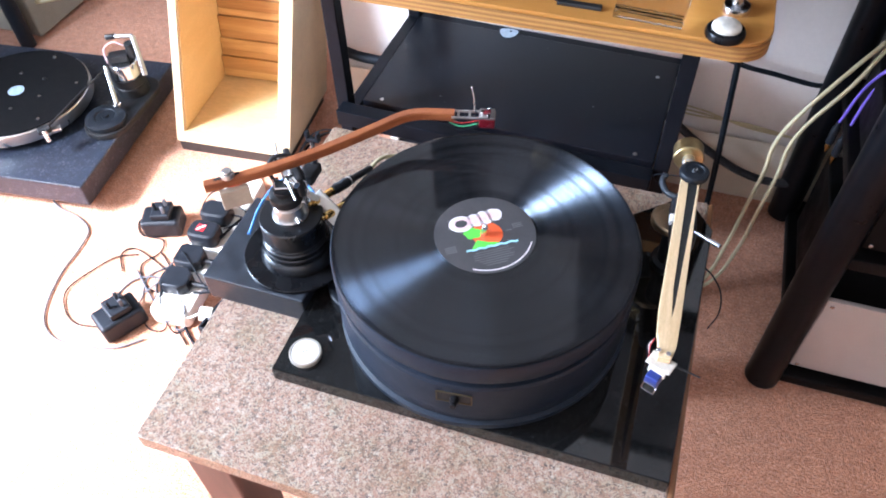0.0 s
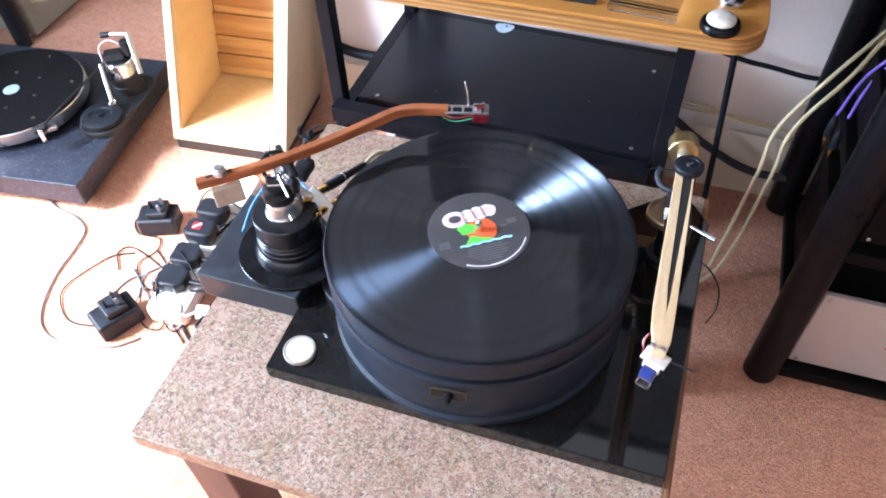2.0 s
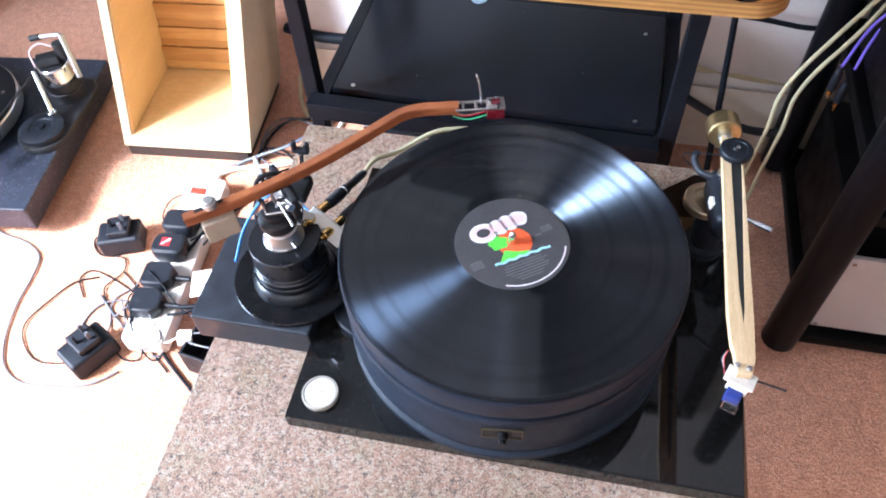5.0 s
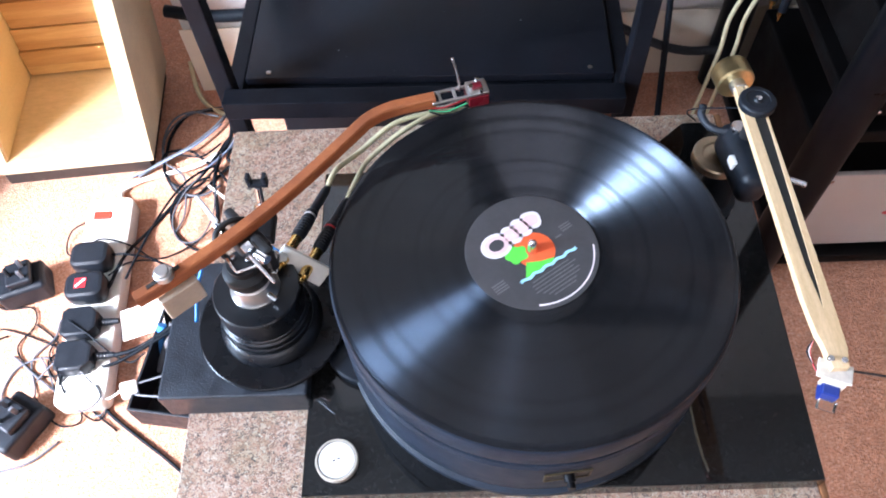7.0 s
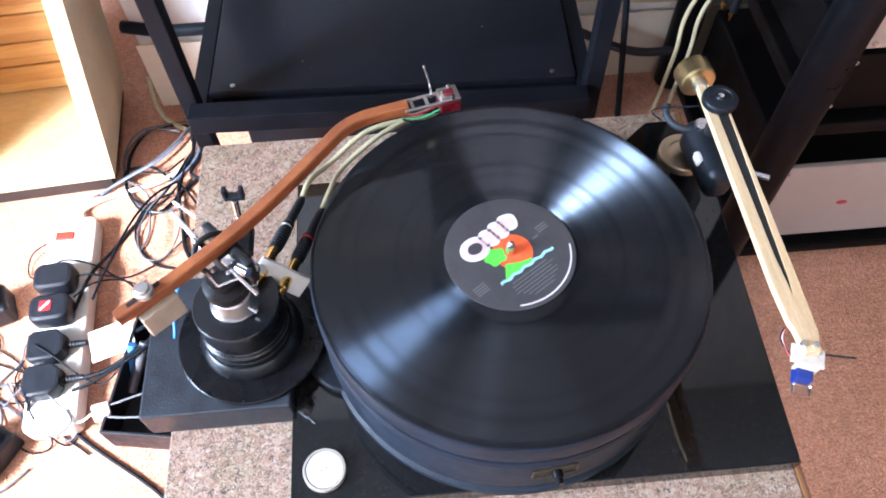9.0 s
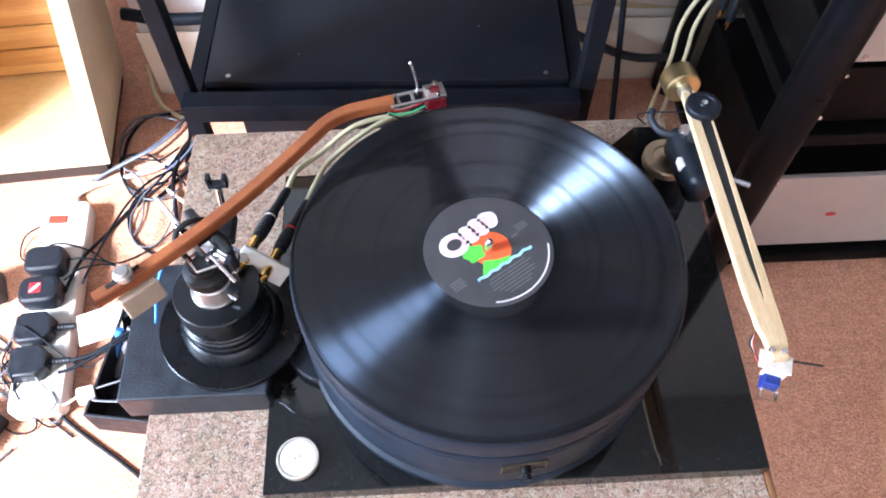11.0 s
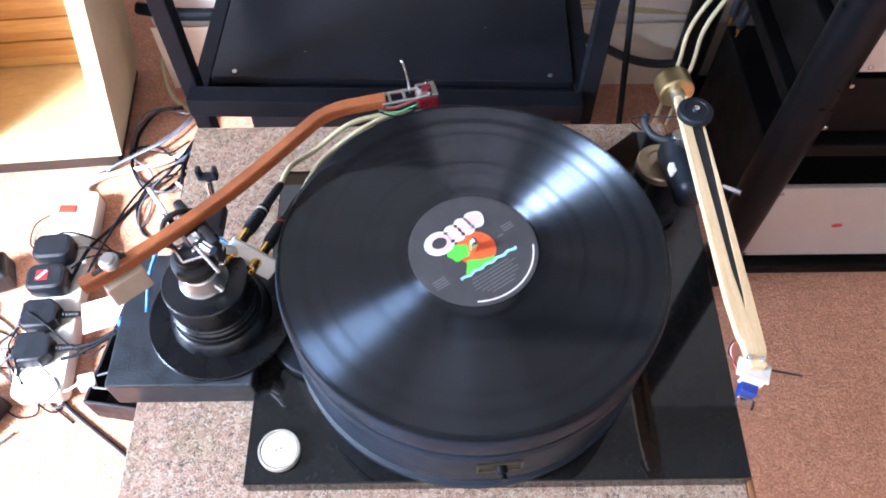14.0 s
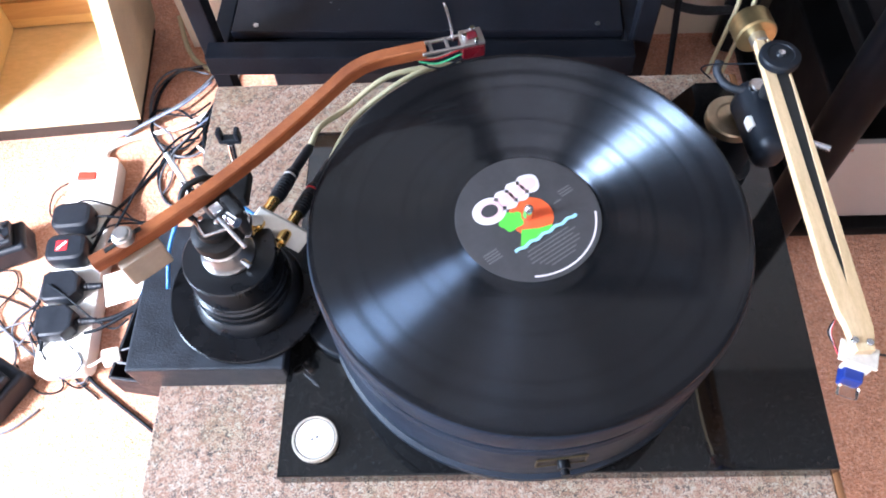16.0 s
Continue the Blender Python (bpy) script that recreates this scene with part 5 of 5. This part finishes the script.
cable([(-0.70, 0.16, 0.003), (-0.631, 0.108, 0.004), (-0.613, 0.115, 0.004), (-0.621, 0.136, 0.003), (-0.653, 0.156, 0.003), (-0.69, 0.14, 0.003), (-0.70, 0.10, 0.003), (-0.67, 0.07, 0.02)], 0.0016, GREYW, "thin grey wire in a small coil")
cable([(-0.60, 0.115, 0.060), (-0.592, 0.085, 0.03), (-0.562, 0.060, 0.004), (-0.545, 0.072, 0.006), (-0.552, 0.10, 0.03)], 0.0013, BLACKW, "thin black wire by the plugs")
cable([(-0.60, 0.185, 0.061), (-0.57, 0.165, 0.058), (-0.54, 0.142, 0.046), (-0.51, 0.128, 0.04), (-0.485, 0.135, 0.055)], 0.0013, BLACKW, "thin grey twin wire over a plug")
# thicker cables leaving the extension lead
cable([(-0.525, 0.190, 0.045), (-0.50, 0.185, 0.047), (-0.455, 0.205, 0.052), (-0.41, 0.235, 0.05), (-0.36, 0.28, 0.02), (-0.33, 0.33, 0.004)], 0.0032, BLACKW, "black mains cable running under the table")
cable([(-0.532, 0.137, 0.045), (-0.50, 0.145, 0.048), (-0.455, 0.172, 0.056), (-0.41, 0.205, 0.06), (-0.35, 0.25, 0.03), (-0.31, 0.30, 0.004)], 0.0032, BLACKW, "black mains cable running under the table")
cable([(-0.545, 0.120, 0.045), (-0.52, 0.128, 0.047), (-0.47, 0.155, 0.055), (-0.42, 0.19, 0.06)], 0.0024, BLACKW, "black cable above the tray")
cable([(-0.567, 0.298, 0.05), (-0.545, 0.298, 0.05), (-0.512, 0.300, 0.03), (-0.492, 0.287, 0.012), (-0.482, 0.262, 0.006)], 0.0017, BLACKW, "black cable from the first plug")
cable([(-0.565, 0.262, 0.05), (-0.545, 0.285, 0.045), (-0.515, 0.303, 0.02), (-0.47, 0.285, 0.006), (-0.44, 0.243, 0.004)], 0.0013, BLACKW, "thin black wire beside the extension lead")
cable([(-0.563, 0.245, 0.045), (-0.555, 0.305, 0.035), (-0.54, 0.369, 0.006), (-0.519, 0.407, 0.004), (-0.491, 0.445, 0.008), (-0.464, 0.485, 0.010), (-0.444, 0.532, 0.010), (-0.434, 0.566, 0.006), (-0.440, 0.61, 0.004)], 0.0026, BLACKW,
      "long black cable from a plug towards the rack")
cable([(-0.62, 0.375, 0.035), (-0.662, 0.368, 0.012), (-0.665, 0.335, 0.004), (-0.635, 0.318, 0.02), (-0.60, 0.335, 0.037), (-0.55, 0.325, 0.030), (-0.52, 0.315, 0.006), (-0.475, 0.335, 0.004), (-0.445, 0.365, 0.004), (-0.41, 0.41, 0.004)], 0.0013, BLACKW,
      "thin black wire draped over the extension lead")
# the tangle between cabinet and rack
cable([(-0.430, 0.600, 0.010), (-0.452, 0.614, 0.008), (-0.511, 0.614, 0.006), (-0.537, 0.570, 0.006), (-0.540, 0.522, 0.006), (-0.535, 0.484, 0.006), (-0.509, 0.443, 0.004), (-0.477, 0.436, 0.004), (-0.449, 0.468, 0.004), (-0.422, 0.497, 0.006), (-0.39, 0.51, 0.004)], 0.0026, BLACKW,
      "black cable in a big loop beside the rack")
cable([(-0.426, 0.606, 0.012), (-0.452, 0.622, 0.010), (-0.515, 0.606, 0.010), (-0.545, 0.56, 0.010), (-0.538, 0.505, 0.010), (-0.515, 0.485, 0.010), (-0.497, 0.462, 0.010), (-0.49, 0.40, 0.004), (-0.50, 0.36, 0.004)], 0.0016, GREYW, "thin grey cable in a loose loop")
cable([(-0.579, 0.478, 0.004), (-0.542, 0.502, 0.012), (-0.501, 0.526, 0.016), (-0.466, 0.567, 0.014), (-0.447, 0.600, 0.012), (-0.42, 0.635, 0.006)], 0.0030, GREYW, "grey cable along the cabinet foot")
cable([(-0.590, 0.415, 0.015), (-0.60, 0.447, 0.006), (-0.572, 0.470, 0.005), (-0.527, 0.483, 0.005), (-0.479, 0.498, 0.007), (-0.437, 0.532, 0.007), (-0.420, 0.575, 0.006), (-0.41, 0.63, 0.004)], 0.0042, WHITEPL, "white mains cable of the extension lead")
cable([(-0.542, 0.506, 0.014), (-0.534, 0.520, 0.014), (-0.500, 0.524, 0.012), (-0.473, 0.506, 0.008), (-0.440, 0.475, 0.008), (-0.41, 0.43, 0.006), (-0.395, 0.40, 0.004)], 0.0022, BLACKW, "black cable twisted with others")
cable([(-0.455, 0.465, 0.014), (-0.485, 0.455, 0.010), (-0.508, 0.430, 0.006), (-0.512, 0.400, 0.004), (-0.500, 0.365, 0.004), (-0.47, 0.335, 0.004), (-0.44, 0.325, 0.004)], 0.0022, BLACKW, "black cable curving on the carpet")
cable([(-0.440, 0.60, 0.012), (-0.432, 0.55, 0.014), (-0.445, 0.50, 0.014), (-0.448, 0.46, 0.010), (-0.438, 0.41, 0.006), (-0.429, 0.36, 0.004), (-0.40, 0.31, 0.004)], 0.0034, BLACKW, "thick black cable beside the table")
cable([(-0.425, 0.59, 0.014), (-0.418, 0.54, 0.016), (-0.430, 0.50, 0.018), (-0.405, 0.485, 0.012), (-0.388, 0.455, 0.008), (-0.392, 0.41, 0.006), (-0.40, 0.36, 0.004)], 0.0028, BLACKW, "black cable hooked beside the table")
cable([(-0.432, 0.60, 0.016), (-0.420, 0.565, 0.018), (-0.428, 0.52, 0.020), (-0.47, 0.47, 0.018)], 0.0019, BLUEGREY, "blue-grey cable in the bundle")
cable([(-0.455, 0.448, 0.012), (-0.425, 0.420, 0.016), (-0.385, 0.380, 0.02), (-0.35, 0.34, 0.01)], 0.0026, WHITEPL, "short white cable by the rack")
cable([(-0.508, 0.685, 0.06), (-0.505, 0.660, 0.02), (-0.487, 0.632, 0.008), (-0.452, 0.606, 0.008), (-0.425, 0.59, 0.006)], 0.0042, CREAM, "pale cable coming down the wall")
cable([(-0.50, 0.088, 0.052), (-0.47, 0.095, 0.056), (-0.43, 0.105, 0.06)], 0.0016, GREYW, "thin grey wire into the tray")
cable([(-0.50, 0.078, 0.052), (-0.47, 0.072, 0.056), (-0.43, 0.068, 0.06)], 0.0016, GREYW, "thin grey wire into the tray")
cable([(-0.505, 0.085, 0.052), (-0.535, 0.08, 0.03), (-0.56, 0.09, 0.02)], 0.0016, WHITEPL, "thin white wire behind the connector")
cable([(-0.505, 0.668, 0.185), (-0.44, 0.658, 0.18), (-0.36, 0.655, 0.182), (-0.30, 0.66, 0.18)], 0.010, BLACKW, "thick black cable strung along the wall")
cable([(-1.55, 0.72, 0.20), (-1.40, 0.74, 0.10), (-1.27, 0.80, 0.10), (-1.15, 0.86, 0.16), (-1.05, 0.92, 0.26)], 0.006, CREAM, "cream cable hanging in the alcove")

# loops over the extension lead and beside the table
cable([(-0.642, 0.19, 0.004), (-0.647, 0.157, 0.004), (-0.604, 0.11, 0.02), (-0.578, 0.064, 0.004), (-0.601, 0.052, 0.004), (-0.629, 0.069, 0.004), (-0.65, 0.094, 0.004)], 0.0013, BLACKW, "thin black wire in a loose loop over the carpet")
cable([(-0.656, 0.12, 0.004), (-0.625, 0.133, 0.03), (-0.597, 0.135, 0.05), (-0.564, 0.106, 0.045), (-0.559, 0.1, 0.02), (-0.548, 0.085, 0.004), (-0.551, 0.068, 0.004), (-0.563, 0.066, 0.004)], 0.0013, GREYW, "thin grey wire over the end of the extension lead")
cable([(-0.659, 0.157, 0.004), (-0.637, 0.125, 0.004), (-0.618, 0.09, 0.004), (-0.592, 0.074, 0.004), (-0.554, 0.065, 0.036), (-0.543, 0.081, 0.036), (-0.553, 0.098, 0.036)], 0.0013, GREYW, "thin grey wire curling beside the extension lead")
cable([(-0.453, 0.582, 0.03), (-0.502, 0.594, 0.03), (-0.534, 0.577, 0.025), (-0.548, 0.54, 0.01), (-0.534, 0.485, 0.006), (-0.506, 0.444, 0.006), (-0.467, 0.432, 0.008), (-0.437, 0.45, 0.01)], 0.0019, GREYW, "grey cable looping between cabinet and table")
cable([(-0.445, 0.565, 0.03), (-0.481, 0.522, 0.03), (-0.521, 0.505, 0.02), (-0.562, 0.488, 0.01), (-0.594, 0.477, 0.004)], 0.0017, BLUEGREY, "blue-grey cable slanting over the carpet")
cable([(-0.441, 0.488, 0.02), (-0.476, 0.455, 0.03), (-0.496, 0.413, 0.04), (-0.506, 0.352, 0.06), (-0.522, 0.284, 0.065), (-0.53, 0.246, 0.066)], 0.0019, BLACKW, "black cable running from the tangle over the plugs")
cable([(-0.466, 0.468, 0.02), (-0.495, 0.436, 0.01), (-0.507, 0.39, 0.006), (-0.49, 0.348, 0.006), (-0.458, 0.345, 0.01), (-0.438, 0.379, 0.02), (-0.44, 0.438, 0.02)], 0.0013, GREYW, "thin grey wire in an upright loop")
cable([(-0.44, 0.522, 0.03), (-0.468, 0.496, 0.03), (-0.514, 0.508, 0.02), (-0.538, 0.496, 0.012), (-0.523, 0.463, 0.008), (-0.481, 0.446, 0.01), (-0.449, 0.473, 0.02), (-0.435, 0.511, 0.03)], 0.0015, BLACKW, "thin black cable coiled beside the table")

# furniture foot in the alcove
alc = thing("grey_stand", pose(-1.42, 0.9, 0), "grey-green stand on a dark foot in the alcove", "stand")
b = BM()
rod(b, (-1.365, 0.70, 0), (-1.365, 0.70, 0.5), 0.018)
part("foot", b, RUBBER, alc, "", True)
b = BM()
box(b, (0.16, 0.5, 0.40), (-1.425, 0.98, 0.21), bev=0.004)
part("panel", b, GREYBOX, alc, "", True)

# ---- the round-tube rack with amplifiers ----
rr = thing("hifi_rack", pose(0.62, 0.46, 0), "black hi-fi rack with thick round tube posts", "rack")
for x, y in ((0.388, 0.268), (0.405, 0.645), (0.955, 0.268), (0.955, 0.645)):
    b = BM()
    rod(b, (x, y, 0), (x, y, 1.25), 0.0255, segs=40, bev=0.008)
    part("post", b, POSTBLK, rr, "", True)
for z in (0.022, 0.300, 0.62):
    b = BM()
    box(b, (0.53, 0.40, 0.020), (0.675, 0.462, z), bev=0.003)
    part("shelf", b, CASEBLK, rr, "", True)


def amplifier(x0, x1, z0, z1, panel, label, dot=True):
    ob = thing("amplifier", pose((x0 + x1) / 2, 0.45, z0), label, "amplifier", "stacked amplifiers")
    b = BM()
    box(b, (x1 - x0 - 0.006, 0.31, z1 - z0 - 0.012), ((x0 + x1) / 2, 0.442, (z0 + z1) / 2 + 0.002), bev=0.003)
    part("case", b, CASEBLK, ob, "", True)
    b = BM()
    box(b, (x1 - x0, 0.008, z1 - z0 - 0.008), ((x0 + x1) / 2, 0.2815, (z0 + z1) / 2 + 0.004), bev=0.0012)
    part("front_panel", b, panel, ob, "", True)
    for x in (x0 + 0.009, x1 - 0.009):
        for z in (z0 + 0.016, z1 - 0.010):
            b = BM()
            rod(b, (x, 0.2785, z), (x, 0.2752, z), 0.0030, segs=14)
            part("screw", b, CHROME, ob, "", True)
    for x in (x0 + 0.03, x1 - 0.03):
        for y in (0.31, 0.57):
            b = BM()
            rod(b, (x, y, z0), (x, y, z0 + 0.0085), 0.011, segs=20)
            part("foot", b, RUBBER, ob, "", True)
    if dot:
        b = BM()
        slab(b, ring((x0 + x1) / 2 - 0.012, 0, 0.0078, 0.0044), 0, 0.0006)
        b.transform(pose(0, 0.2772, (z0 + z1) / 2, 90, 0, 0))
        part("badge", b, REDPL, ob, "small red oval badge", True)


amplifier(0.420, 0.676, 0.033, 0.206, SILVER, "amplifier with a plain silver front on the lowest shelf")
amplifier(0.420, 0.730, 0.311, 0.405, CASEBLK, "low black amplifier on the middle shelf", False)
amplifier(0.428, 0.700, 0.406, 0.560, SILVER, "amplifier with a plain silver front stacked on another")

# cables by the right-hand rack
for k in (0, 1):
    d = 0.020 * k
    cable([(0.47, 0.48, 0.64 + d), (0.392 + d * 0.7, 0.47, 0.497 + d), (0.357 + d, 0.47, 0.425), (0.324 + d, 0.47, 0.35), (0.312 + d, 0.47, 0.30), (0.312 + d, 0.465, 0.25), (0.306 + d, 0.46, 0.18),
           (0.297 + d, 0.45, 0.09), (0.275 + d * 0.6, 0.42, 0.02), (0.20, 0.36, 0.006)], 0.0031, CREAM, "cream coloured cable drooping from the rack")
cable([(0.214, 0.59, 0.66), (0.224, 0.551, 0.50), (0.237, 0.507, 0.33), (0.249, 0.462, 0.15), (0.250, 0.42, 0.05), (0.22, 0.36, 0.01)], 0.0046, BLACKW, "black mains cable hanging from the plywood shelf")
cable([(0.212, 0.655, 0.316), (0.234, 0.655, 0.308), (0.268, 0.655, 0.3), (0.306, 0.655, 0.296), (0.368, 0.655, 0.288), (0.41, 0.655, 0.292)], 0.0042, BLACKW, "black cable running behind the plywood shelf")
cable([(0.132, 0.63, 0.206), (0.17, 0.63, 0.184), (0.212, 0.63, 0.152), (0.254, 0.63, 0.126), (0.297, 0.63, 0.103), (0.339, 0.63, 0.091), (0.379, 0.63, 0.091), (0.415, 0.63, 0.099)], 0.0072, BRAID, "thick braided black cable along the wall")
for k in range(3):
    cable([(0.05, 0.655, 0.21 - 0.004 * k), (0.20, 0.662, 0.197 - 0.008 * k), (0.30, 0.664, 0.172 + 0.004 * k), (0.42, 0.662, 0.168 - 0.003 * k)], 0.0016, CREAM, "thin yellow wire strung along the wall")
for k in (0, 1):
    d = 0.012 * k
    e = Vector((0.402 + d, 0.548 - d, 0.262 - d))
    cable([(0.52, 0.50, 0.60 - d), (0.455 + d, 0.52, 0.47), (0.415 + d, 0.54, 0.385), tuple(e + Vector((0, 0, 0.04)))], 0.0024, PURPLE, "purple interconnect cable with a phono plug")
    pl = thing("phono_plug", pose(*e), "black and gold phono plug hanging loose", "plug", "loose phono plugs")
    b = BM()
    lathe(b, [(0, 0), (0.0055, 0), (0.0062, 0.002), (0.0062, 0.030), (0.004, 0.034), (0.0038, 0.042), (0, 0.042)], segs=20)
    part("barrel", b, RUBBER, pl)
    b = BM()
    lathe(b, [(0, -0.018), (0.0016, -0.017), (0.0018, -0.009), (0.0044, -0.0085), (0.0044, 0), (0, 0)], segs=20)
    part("tip", b, GOLD, pl)
b = BM()
sweep(b, [(0.2, 0.232, 0.352), (0.232, 0.213, 0.3), (0.263, 0.262, 0.22), (0.288, 0.294, 0.15), (0.297, 0.296, 0.1), (0.288, 0.285, 0.07)], 0.0012)
single("cable", b, BLACKW, "thin black wire dangling beside the table", "cable", (0.20, 0.232, 0.352))
